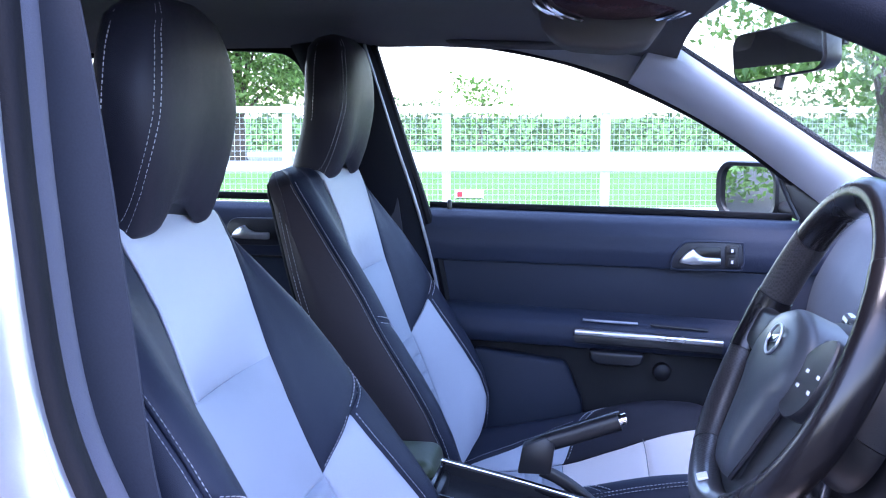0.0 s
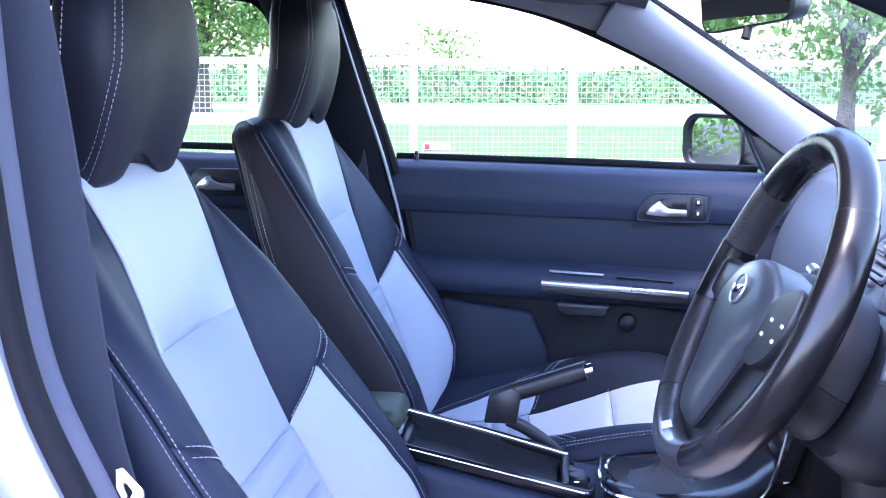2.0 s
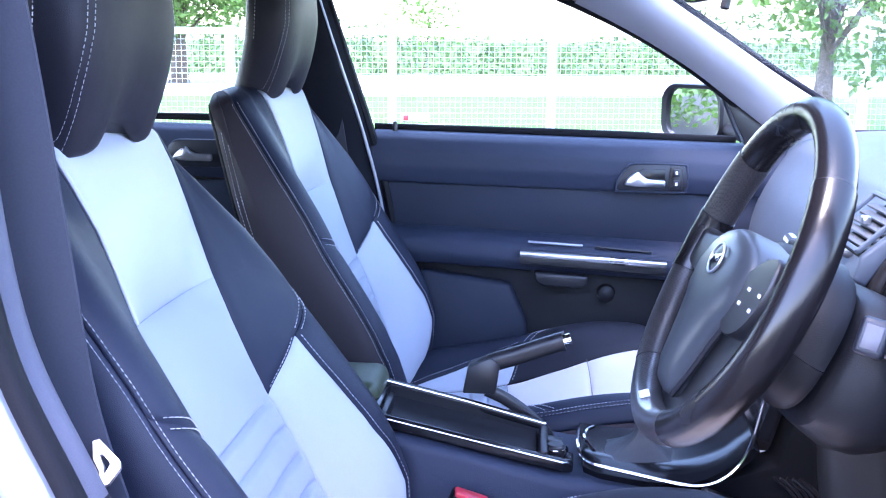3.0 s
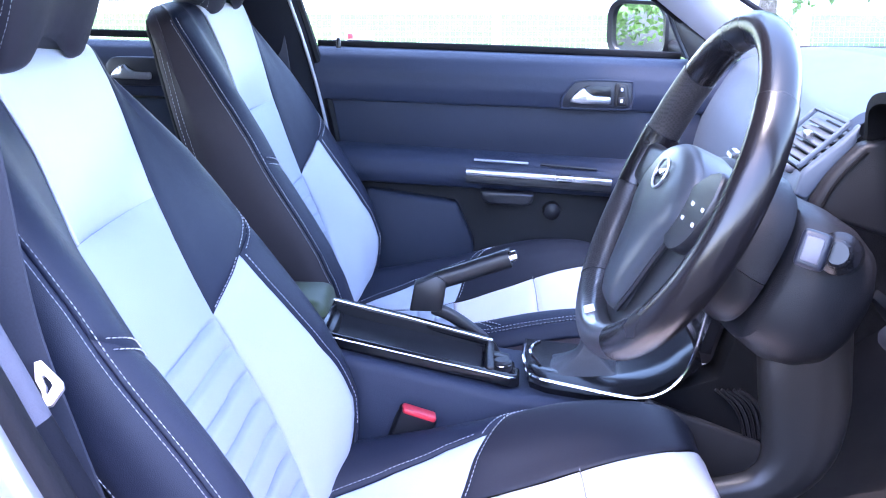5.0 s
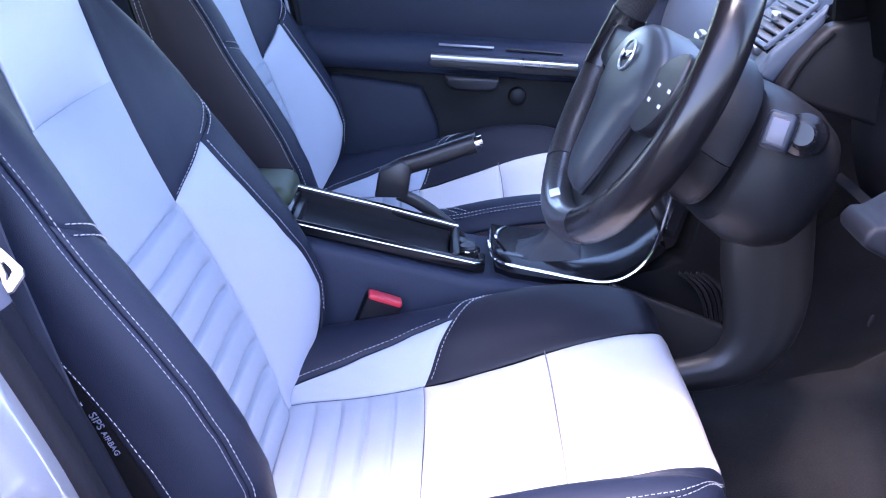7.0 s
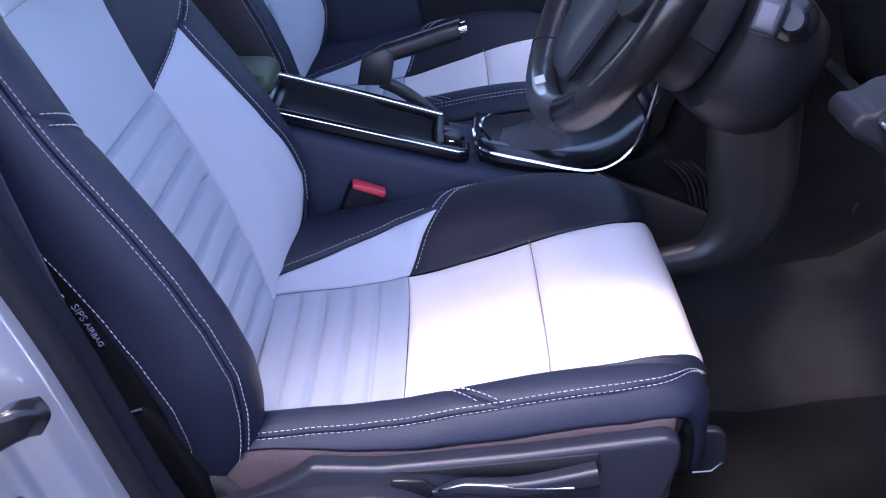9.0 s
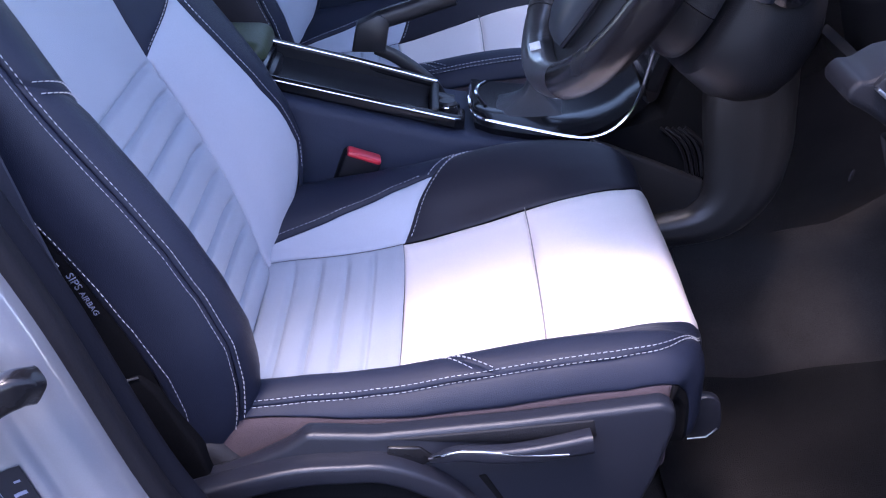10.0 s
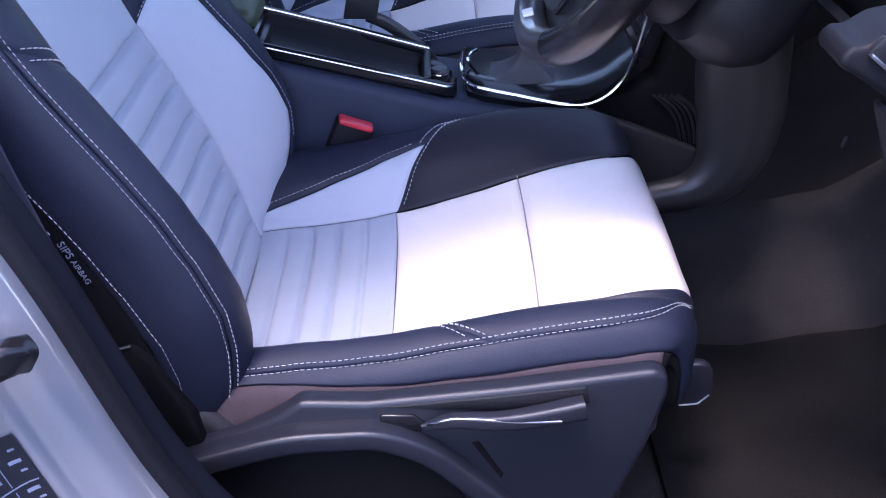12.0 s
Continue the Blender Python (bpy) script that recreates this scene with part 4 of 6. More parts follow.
def shell():
    # far B-pillar with its trim; the edge tube draws daylight caught on the flange
    pil = thing("pillar_far", (-0.42, 0.72, 0.4), "charcoal middle pillar trim beyond the passenger seat", "pillar", kind="structure")
    k = []

    def bp(s, t):
        z = 0.40 + 0.88 * t
        xf = interp(z, (0.4, 0.8, 0.95, 1.1, 1.25, 1.28), (-0.305, -0.325, -0.356, -0.398, -0.444, -0.46))
        xr = interp(z, (0.4, 0.8, 0.95, 1.1, 1.22, 1.28), (-0.50, -0.48, -0.49, -0.505, -0.53, -0.555))
        y = 0.70 - 0.24 * max(z - 0.93, 0)
        return (xr + (xf - xr) * s, y - 0.022 * math.sin(math.pi * s) ** 0.6, z)
    k.append(part("pillar_trim", skin(bp, 14, 24, -0.03), M_PILLAR_DARK))
    seal = curve([(-0.448, 0.626, 1.268), (-0.401, 0.662, 1.10), (-0.357, 0.692, 0.95), (-0.322, 0.700, 0.80), (-0.300, 0.698, 0.62)], 24)
    k.append(part("pillar_edge", tube([p + Vector((0.013, -0.034, 0)) for p in seal], 0.0030, 8, up=(0, 1, 0)), M_FLANGE, None, "silver door flange, daylight put into its paint"))
    k.append(part("pillar_seal", tube([p + Vector((0.024, -0.014, 0)) for p in seal], 0.009, 8, up=(0, 1, 0)), M_RUBBER))
    belt = curve([(-0.45, 0.612, 1.22), (-0.415, 0.635, 1.05), (-0.39, 0.655, 0.85), (-0.36, 0.66, 0.60)], 18)
    k.append(part("belt_webbing", sweep(belt, rrect(0.046, 0.003, 0.001, 1), up=(0, 1, 0)), M_BELT, None, "charcoal belt webbing on the pillar"))
    adopt(pil, k)

    # headliner
    def roof_z(x, y):
        return 1.315 - 0.038 * (abs(y) / 0.62) ** 2.5 - interp(x, (-1.5, -0.9, -0.3, 0.0, 0.14), (0.05, 0.0, 0.0, 0.012, 0.040))

    def liner(s, t):
        x, y = -1.5 + 1.63 * s, -0.565 + 1.19 * t
        return (x, y, roof_z(x, y))
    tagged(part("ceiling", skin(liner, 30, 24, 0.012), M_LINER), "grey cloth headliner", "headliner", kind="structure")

    def roof(s, t):
        x = -1.5 + 1.63 * s
        y0 = interp(x, (-0.34, -0.26), (-0.70, -0.585))     # the roof edge draws in above the front door opening; unseen step made to steer the sun
        y = y0 + (0.70 - y0) * t
        return (x, y, roof_z(x, y) + 0.05)
    tagged(part("roof", skin(roof, 20, 16, 0.01), M_PAINT), "silver painted car roof", "car roof", kind="structure")

    # cantrail trim down to the window tops, and the far A-pillar
    def cant(s, t):
        x = -1.2 + 1.31 * s
        zt = roof_z(x, 0.6)
        zb = interp(x, (-1.2, -0.8, -0.3, -0.17, -0.05, 0.06, 0.11), (1.255, 1.272, 1.274, 1.260, 1.232, 1.196, 1.172))
        y = 0.585 + 0.05 * t
        return (x, y + 0.01 * math.sin(t * math.pi), zt + (zb - zt) * t)
    # paler than the ceiling to carry the window light
    tagged(part("trim_cantrail", skin(cant, 30, 8, -0.02), M_CANT), "grey roof edge trim, window light put into its colour", "trim", kind="structure")

    def apil(s, t):
        s = 0.13 + 0.87 * s
        up = spline(((0.075, 0.540, 1.282), (0.114, 0.555, 1.264), (0.224, 0.59, 1.194), (0.334, 0.62, 1.123), (0.42, 0.645, 1.068), (0.55, 0.67, 0.99)), s * 5)
        lo = spline(((0.035, 0.633, 1.200), (0.06, 0.635, 1.190), (0.16, 0.646, 1.140), (0.26, 0.662, 1.080), (0.34, 0.684, 1.022), (0.45, 0.70, 0.94)), s * 5)
        p = Vector(up).lerp(Vector(lo), t)
        p.y -= 0.030 * math.sin(math.pi * t) ** 0.7
        return p
    tagged(part("pillar_front_far", skin(apil, 30, 10, -0.02), M_PILLAR), "pale grey cloth windscreen pillar trim", "pillar", kind="structure")
    edge = curve([(0.112, 0.57, 1.270), (0.224, 0.602, 1.201), (0.334, 0.632, 1.130), (0.42, 0.658, 1.075), (0.55, 0.685, 0.997)], 20)
    tagged(part("trim_screen_edge", tube(edge, 0.006, 8, up=(0, 1, 0)), M_RUBBER), "black windscreen edge band", "trim", kind="structure")

    # near A-pillar and cantrail of the open driver's door
    near = curve([(-1.2, -0.63, 1.29), (-0.6, -0.635, 1.33), (-0.1, -0.635, 1.312), (0.05, -0.63, 1.268), (0.14, -0.63, 1.233), (0.24, -0.64, 1.190), (0.38, -0.67, 1.115), (0.54, -0.70, 1.015), (0.64, -0.72, 0.92)], 50)
    tagged(part("pillar_front_near", sweep(near, rrect(0.075, 0.04, 0.015), up=(0, -0.6, 0.8)), M_PILLAR_DARK), "dark windscreen pillar by the open door", "pillar", kind="structure")
    # windscreen
    def screen(s, t):
        y = -0.58 + 1.16 * s
        x = 0.115 + 0.56 * t - 0.08 * (abs(y) / 0.6) ** 2 * (1 - 0.3 * t)
        return (x + 0.02, y * (1 + 0.12 * t), 1.275 - 0.31 * t - 0.012 * (abs(y) / 0.6) ** 2)
    g = part("windscreen", skin(screen, 16, 10, 0.005), M_GLASS)
    g.visible_shadow = False
    tagged(g, "clear laminated windscreen", "windscreen", kind="structure")
    # same paler cloth, standing for light from the windscreen
    tagged(part("header_trim", sweep(curve([(0.04, -0.58, 1.272), (0.122, -0.3, 1.286), (0.142, 0, 1.293), (0.118, 0.3, 1.287), (0.090, 0.48, 1.279), (0.080, 0.54, 1.276)], 24), rrect(0.06, 0.011, 0.005), up=(0, 0, 1)), M_CANT), "grey header trim, windscreen light put into its colour", "trim", kind="structure")

    # bonnet ahead of the windscreen
    tagged(part("bonnet", skin(lambda s, t: (0.86 + 0.85 * s, (-0.66 + 1.32 * t) * (1 - 0.06 * s), 0.925 - 0.11 * s - 0.05 * s * s - 0.05 * abs(2 * t - 1) ** 3), 14, 16, 0.01), M_PAINT), "silver painted bonnet ahead of the windscreen", "bonnet", kind="structure")

    # floor and bulkhead
    def floor(s, t):
        x, y = -1.45 + 2.45 * s, -0.70 + 1.40 * t
        z = 0.27 + interp(x, (0.42, 0.60, 0.85, 1.0), (0, 0.03, 0.20, 0.45)) + interp(abs(y), (0.05, 0.15), (0.10, 0.0)) + 0.006 * noise.noise((x * 9, y * 9, 0))
        return (x, y, z)
    tagged(part("floor", skin(floor, 60, 40, 0.02), M_CARPET), "dark charcoal carpeted footwell floor", "carpet", kind="structure")
    tagged(part("bulkhead", skin(lambda s, t: (1.0, -0.72 + 1.44 * s, 0.3 + 0.7 * t), 2, 2, 0.02), M_CARPET), "dark bulkhead under the dashboard", "bulkhead", kind="structure")
    for y in (-0.705, 0.705):
        tagged(part("kick_wall", rbox((0.80, y, 0.60), (0.50, 0.02, 0.74), 0.004), M_CARPET), "dark carpeted footwell side", "wall", kind="structure")
    tagged(part("wall_near_rear", rbox((-0.95, -0.72, 0.80), (1.10, 0.05, 0.98), 0.01), M_PILLAR_DARK), "closed rear door side behind the driver", "car body", kind="structure")
    tagged(part("rear_wall", skin(lambda s, t: (-1.42 - 0.10 * t, -0.68 + 1.36 * s, 0.25 + 0.70 * t), 2, 2, 0.02), M_LINER), "grey rear bench back", "wall", kind="structure")
    g = part("rear_window", skin(lambda s, t: (-1.52 - 0.02 * (1 - t), -0.60 + 1.20 * s, 0.95 + 0.30 * t), 4, 4, 0.005), M_GLASS)
    g.visible_shadow = False
    tagged(g, "clear rear window glass", "window", kind="structure")


shell()


def open_door():
    # the driver's door, swung wide on its front hinges
    door = thing("door_3", (0.64, -0.80, 0.35), "open silver driver's door with charcoal lining", "car door", kind="structure")
    H, ang = Vector((0.64, -0.80, 0)), radians(62)
    d = Vector((-math.cos(ang), -math.sin(ang), 0))
    n = Vector((-math.sin(ang), math.cos(ang), 0))
    k = []
    for name, off, th, m in (("outer_panel", 0.0, 0.05, M_PAINT), ("lining", -0.055, 0.05, M_SOFT)):
        bm = rbox((0, 0, 0), (1.02, th, 0.62), 0.02, Matrix((d, n, (0, 0, 1))).transposed().to_4x4())
        bmesh.ops.translate(bm, vec=H + d * 0.53 - n * off + Vector((0, 0, 0.64)), verts=bm.verts)
        k.append(part(name, bm, m))
    rail = [H + d * q + Vector((0, 0, z)) for q, z in ((0.05, 0.95), (0.42, 1.15), (0.75, 1.27), (0.98, 1.27), (1.03, 0.95))]
    k.append(part("window_frame", sweep(curve(rail, 24), rrect(0.03, 0.03, 0.008), up=tuple(n)), M_RUBBER))
    adopt(door, k)


open_door()


def footmat():
    def f(s, t):
        x, y = 0.27 + 0.42 * s, -0.66 + 0.46 * t
        z = 0.286 + interp(x, (0.42, 0.60, 0.85), (0, 0.03, 0.20)) + 0.004 * noise.noise((x * 11, y * 11, 3))
        return (x, y, z)
    ob = part("floor_mat", skin(f, 30, 30, 0.007), M_MAT)
    tagged(ob, "worn charcoal carpet mat, footwell shade put into its colour", "floor mat")


footmat()


# ---- near door opening: painted pillar and sill, rubber seal, inner trim ----
def near_opening():
    # the line of the opening, from the roof down the pillar and along the sill
    line = [(-0.397, 1.32), (-0.390, 1.20), (-0.382, 1.07), (-0.363, 0.93), (-0.320, 0.825), (-0.266, 0.71), (-0.200, 0.548), (-0.13, 0.452), (-0.03, 0.405), (0.12, 0.392), (0.45, 0.39), (0.75, 0.40)]
    fine = [spline(line, k * (len(line) - 1) / 90) for k in range(91)]

    def off(k, d):
        a, b = fine[max(k - 1, 0)], fine[min(k + 1, 90)]
        t = (b - a) / np.linalg.norm(b - a)
        return fine[k][0] - t[1] * d, fine[k][1] + t[0] * d       # minus: towards rear and below

    # cross section of the painted flange: outwards from the edge, across and out
    prof = [(0.0, -0.775), (-0.004, -0.790), (-0.020, -0.799), (-0.036, -0.801), (-0.044, -0.807), (-0.060, -0.809), (-0.085, -0.825), (-0.10, -0.850), (-0.125, -0.862), (-0.20, -0.868)]

    def skinf(s, t):
        k = s * 90
        i = int(round(k))
        d, y = spline(prof, t * (len(prof) - 1))
        x, z = off(i, d)
        return (x, y, z)
    body = thing("body_side", (-0.3, -0.83, 0.25), "silver painted door pillar and sill of the opening", "car body", kind="structure")
    k = [part("painted_flange", skin(skinf, 90, 28, 0.004), M_PAINT, None, "silver painted pillar and sill")]
    k.append(part("door_seal", sweep([(fine[i][0] + 0.004, -0.768, fine[i][1] + 0.002) for i in range(91)], rrect(0.020, 0.022, 0.007), up=(0, -1, 0)), M_RUBBER, None, "black rubber door seal"))

    def trimf(i, t):
        d, y = spline([(0.004, -0.757), (0.010, -0.750), (0.015, -0.741), (0.014, -0.731), (0.0, -0.724), (-0.04, -0.721), (-0.10, -0.721)], t * 6)
        w = interp(i / 90, (0, 0.45, 0.6, 1), (0.75, 0.85, 0.9, 0.9))
        x, z = off(i, d * w)
        return (x, y, z)
    k.append(part("upper_trim", skin(lambda s, t: trimf(int(round(s * 34)), t), 34, 26, 0.004), M_TRIM_UP, None, "pale blue-grey upper pillar trim"))
    k.append(part("lower_trim", skin(lambda s, t: trimf(34 + int(round(s * 56)), t), 56, 26, 0.004), M_PILLAR_DARK, None, "charcoal plastic lower pillar and sill trim"))
    # striker latch
    k.append(part("striker_cover", sweep(curve([(-0.345, -0.828, 0.650), (-0.300, -0.834, 0.676), (-0.268, -0.834, 0.696), (-0.256, -0.820, 0.692)], 14), rrect(0.024, 0.020, 0.006), up=(0, -1, 0)), M_BLACK, None, "black striker cover"))
    k.append(part("striker_plate", rbox((-0.315, -0.845, 0.648), (0.04, 0.012, 0.03), 0.004, pose(0, 0, 0, 0, 25, 0)), M_SATIN, None, "black latch pad"))
    adopt(body, k)
    # tyre label: a dark card with plain bars and boxes, stuck to the curved pillar
    lab = thing("pressure_label", (-0.30, -0.83, 0.56), "dark tyre pressure label stuck on the silver pillar", "label")
    dense = [spline(prof, k * (len(prof) - 1) / 80) for k in range(81)]
    ds, ys = [-q[0] for q in dense], [q[1] for q in dense]

    def on_pillar(k, d, out):
        p, a, b = (spline(line, (k + e) * (len(line) - 1) / 90) for e in (0, -0.5, 0.5))
        t = (b - a) / np.linalg.norm(b - a)
        return (p[0] + t[1] * d, interp(d, ds, ys) - out, p[1] - t[0] * d)
    kids = []

    def card(name, k0, k1, d0, d1, material, out):
        kids.append(part(name, skin(lambda s, t: on_pillar(k0 + (k1 - k0) * s, d0 + (d1 - d0) * t, out), 12, 8, 0.0006), material))
    card("card", 44.6, 54.0, 0.046, 0.106, M_LABEL, 0.0054)
    for i in range(6):
        k0 = 44.9 + 1.5 * i
        card("printed_line", k0 + 1.42, k0 + 1.46, 0.048, 0.104, M_TAG, 0.0064)
        for j, d0 in enumerate((0.050, 0.069, 0.088)):
            if i < 4 and j:
                card("printed_line", k0 + 0.08, k0 + 1.36, d0 - 0.0026, d0 - 0.0020, M_TAG, 0.0064)
            for n in range(3):
                a0, w = 0.16 + 0.40 * n, 0.006 + 0.0022 * ((2 * i + j + 2 * n) % 4)
                card("printed_bar", k0 + a0, k0 + a0 + 0.07 + 0.05 * ((i + j + n) % 2), d0 + 0.001, d0 + w, M_TAG, 0.0064)
    adopt(lab, kids)


near_opening()


def seat_belt():
    belt = thing("seat_belt", (-0.37, -0.66, 1.2), "charcoal seat belt hanging down the door pillar", "seat belt")
    k = []
    path = curve([(-0.420, -0.672, 1.30), (-0.398, -0.676, 1.20), (-0.380, -0.68, 1.09), (-0.365, -0.682, 0.97), (-0.350, -0.684, 0.86), (-0.323, -0.686, 0.765), (-0.292, -0.686, 0.665), (-0.255, -0.686, 0.55), (-0.22, -0.684, 0.44)], 50)
    k.append(part("webbing", sweep(path, rrect(0.003, 0.046, 0.0012, 1), up=(0.95, 0.25, 0.25)), M_BELT, None, "charcoal woven webbing"))
    # steel tongue: an open loop that faces outwards and a little up
    m = pose(-0.304, -0.702, 0.822, -38, 0, 0)
    outer = [(-0.022, 0.020), (-0.016, 0.022), (0.007, 0.004), (0.009, -0.002), (0.001, -0.017), (-0.004, -0.019), (-0.007, -0.016), (-0.010, -0.006), (-0.018, 0.004)]
    inner = [(-0.013, 0.008), (-0.010, 0.009), (-0.003, 0.003), (-0.001, 0.000), (-0.003, -0.005), (-0.004, -0.008), (-0.006, -0.007), (-0.007, -0.001), (-0.010, 0.003)]
    ring = lambda pts, y: [m @ Vector((x * 0.8 - 0.006, y, z * 0.85)) for x, z in pts]
    k.append(part("tongue", loft([ring(inner, 0.002), ring(outer, 0.002), ring(outer, -0.002), ring(inner, -0.002), ring(inner, 0.002)], caps=False), M_STEEL, None, "bright steel belt tongue with a slot"))
    adopt(belt, k)
    # buckle beside the cushion
    buck = thing("belt_buckle", (-0.10, -0.135, 0.45), "black belt buckle with a red release button", "belt buckle")
    m = pose(-0.096, -0.150, 0.540, 4, 20, 8)
    kids = []
    bm = rbox((0, 0, 0), (0.048, 0.024, 0.085), 0.006, m.to_3x3().to_4x4())
    bmesh.ops.translate(bm, vec=m.translation, verts=bm.verts)
    kids.append(part("buckle_body", bm, M_RUBBER))
    bm = rbox((0.0, -0.003, 0.0405), (0.044, 0.020, 0.008), 0.0035)
    bmesh.ops.transform(bm, matrix=m, verts=bm.verts)
    kids.append(part("release_button", bm, M_RED, None, "red release button"))
    kids.append(part("buckle_stalk", tube([(-0.106, -0.150, 0.51), (-0.13, -0.145, 0.36)], 0.010, 8, up=(0, 1, 0)), M_SATIN))
    adopt(buck, kids)


seat_belt()


# ---- steering wheel ----
WC, WT = Vector((0.1904, -0.3414, 0.9048)), radians(25.5)       # centre, lean of the wheel's plane
W_YAW = Matrix.Rotation(radians(4.3), 3, "Z")                # the column is set a little askew
W_UP = W_YAW @ Vector((math.sin(WT), 0, math.cos(WT)))       # up along the plane
W_FACE = W_YAW @ Vector((-math.cos(WT), 0, math.sin(WT)))    # towards the driver
W_SIDE = W_YAW @ Vector((0, -1, 0))                          # the driver's right


def wp(a, b, c=0.0):
    """A point on the wheel: a to the driver's right, b up, c towards the driver."""
    return WC + W_SIDE * a + W_UP * b + W_FACE * c


def steering_wheel():
    wheel = thing("steering_wheel", tuple(WC), "black leather steering wheel with carbon-look lower spokes", "steering wheel")
    k = []
    R = 0.170

    def rim(a0, a1, n, r, r2, off=0.0):
        path = [wp((R + off) * math.sin(radians(a)), (R + off) * math.cos(radians(a)), 0.004 * math.cos(radians(2 * a))) for a in np.linspace(a0, a1, n)]
        rings = []
        for i, p in enumerate(path):
            a = radians(np.linspace(a0, a1, n)[i])
            out = W_SIDE * math.sin(a) + W_UP * math.cos(a)
            rings.append([p + out * (r * math.cos(q)) + W_FACE * (r2 * math.sin(q)) for q in [2 * math.pi * j / 18 for j in range(18)]])
        return loft(rings)
    for a0, a1, m, r, lab in ((-50, 50, M_WHEEL, 0.0172, "smooth polished leather upper rim"), (50, 155, M_WHEEL, 0.0182, "smooth leather rim grip"), (155, 216, M_CARBON, 0.0174, "carbon-look trim on the rim"),
                              (216, 258, M_WHEEL_PERF, 0.0180, "perforated leather rim grip"), (258, 282, M_WHEEL, 0.0190, "smooth leather thumb rest"), (282, 310, M_WHEEL_PERF, 0.0180, "perforated leather rim grip")):
        k.append(part("rim_section", rim(a0 + 0.25, a1 - 0.25, 44, r, r * 1.12), m, None, lab))
    for a in (-50, 50, 155, 216, 258, 282):
        k.append(part("rim_joint", rim(a - 0.6, a + 0.6, 3, 0.0172, 0.0192), M_PIPE))
    # airbag hub, domed towards the driver
    shape = [(-0.084, 0.000), (-0.068, 0.022), (-0.040, 0.036), (0.0, 0.043), (0.040, 0.036), (0.068, 0.022), (0.084, 0.0), (0.080, -0.030), (0.061, -0.054), (0.044, -0.100), (0.030, -0.132), (0.0, -0.139), (-0.030, -0.132), (-0.044, -0.100), (-0.061, -0.054), (-0.080, -0.030)]
    out = [spline(shape + shape[:1], t * len(shape) / 64) for t in range(64)]
    rings = [[wp(x * q, -0.045 + (y + 0.045) * q, c) for x, y in out] for q, c in ((1.0, -0.03), (1.0, 0.004), (0.985, 0.010), (0.94, 0.015), (0.8, 0.020), (0.5, 0.023), (0.1, 0.024))]
    k.append(part("airbag_cover", loft(rings), M_HUB, None, "smooth charcoal airbag cover"))
    # spokes
    for sg in (-1, 1):
        path = [wp(sg * q, y, c) for q, y, c in ((0.060, -0.006, -0.008), (0.095, -0.006, -0.008), (0.130, -0.004, -0.006), (0.160, -0.002, -0.003))]
        rings = []
        for i, p in enumerate(path):
            h = (0.036, 0.032, 0.026, 0.024)[i]
            rings.append([p + W_UP * (a * h / 0.03) + W_FACE * b for a, b in rrect(0.06, 0.022, 0.0105)])
        k.append(part("side_spoke", loft(rings), M_SATIN, None, "black plastic side spoke"))
        if sg > 0:
            # switch pad with four marked buttons
            shape2 = [(0.056, -0.030), (0.062, -0.008), (0.074, 0.010), (0.100, 0.028), (0.132, 0.036), (0.142, 0.012), (0.136, -0.022), (0.116, -0.042), (0.094, -0.049), (0.072, -0.046)]
            out2 = [spline(shape2 + shape2[:1], t * len(shape2) / 36) for t in range(36)]
            mid = np.mean(out2, axis=0)
            rings = [[wp(sg * (mid[0] + (x - mid[0]) * q), mid[1] + (y - mid[1]) * q, c) for x, y in out2] for q, c in ((1.0, -0.004), (1.0, 0.0105), (0.97, 0.0125), (0.6, 0.0132), (0.1, 0.0134))]
            k.append(part("switch_pad", loft(rings), M_SATIN, None, "black four-way switch pad"))
            for a, b in ((-0.014, 0.007), (0.019, 0.008), (-0.021, -0.009), (0.014, -0.008)):
                bm = rbox((0, 0, 0), (0.0062, 0.0034, 0.001), 0)
                bmesh.ops.transform(bm, matrix=Matrix((W_SIDE, W_UP, W_FACE)).transposed().to_4x4(), verts=bm.verts)
                bmesh.ops.translate(bm, vec=wp(sg * (0.116 + a), -0.008 + b, 0.0140), verts=bm.verts)
                k.append(part("switch_mark", bm, M_WHITE, None, "white switch mark"))
    # broad lower trim between hub and rim
    low = [(0.0, 0.0), (0.060, 0.0), (0.132, -0.004), (0.148, -0.045), (0.128, -0.092), (0.102, -0.122), (0.062, -0.148), (0.0, -0.160), (-0.062, -0.148), (-0.102, -0.122), (-0.128, -0.092), (-0.148, -0.045), (-0.132, -0.004), (-0.060, 0.0)]
    out3 = [spline(low + low[:1], t * len(low) / 56) for t in range(56)]
    k.append(part("lower_trim", loft([[wp(x * q, -0.09 + (y + 0.09) * q, c) for x, y in out3] for q, c in ((1.0, -0.022), (1.0, -0.010), (0.97, -0.005), (0.85, -0.002), (0.5, 0.001), (0.1, 0.0015))]), M_SATIN, None, "broad satin black lower spoke trim"))
    # badge and emblem: plain shapes
    R3 = Matrix((W_SIDE, W_UP, W_FACE)).transposed().to_4x4()
    th, q = radians(187), radians(138)
    out = W_SIDE * math.sin(th) + W_UP * math.cos(th)
    nrm = out * math.cos(q) + W_FACE * math.sin(q)
    along = (W_SIDE * math.cos(th) - W_UP * math.sin(th)).normalized()
    spot = wp(R * math.sin(th), R * math.cos(th), 0.004 * math.cos(2 * th)) + out * (0.0176 * math.cos(q)) + W_FACE * (0.0197 * math.sin(q))
    frame3 = Matrix((along, nrm.cross(along), nrm)).transposed().to_4x4()
    frame3.translation = spot + nrm * 0.0008
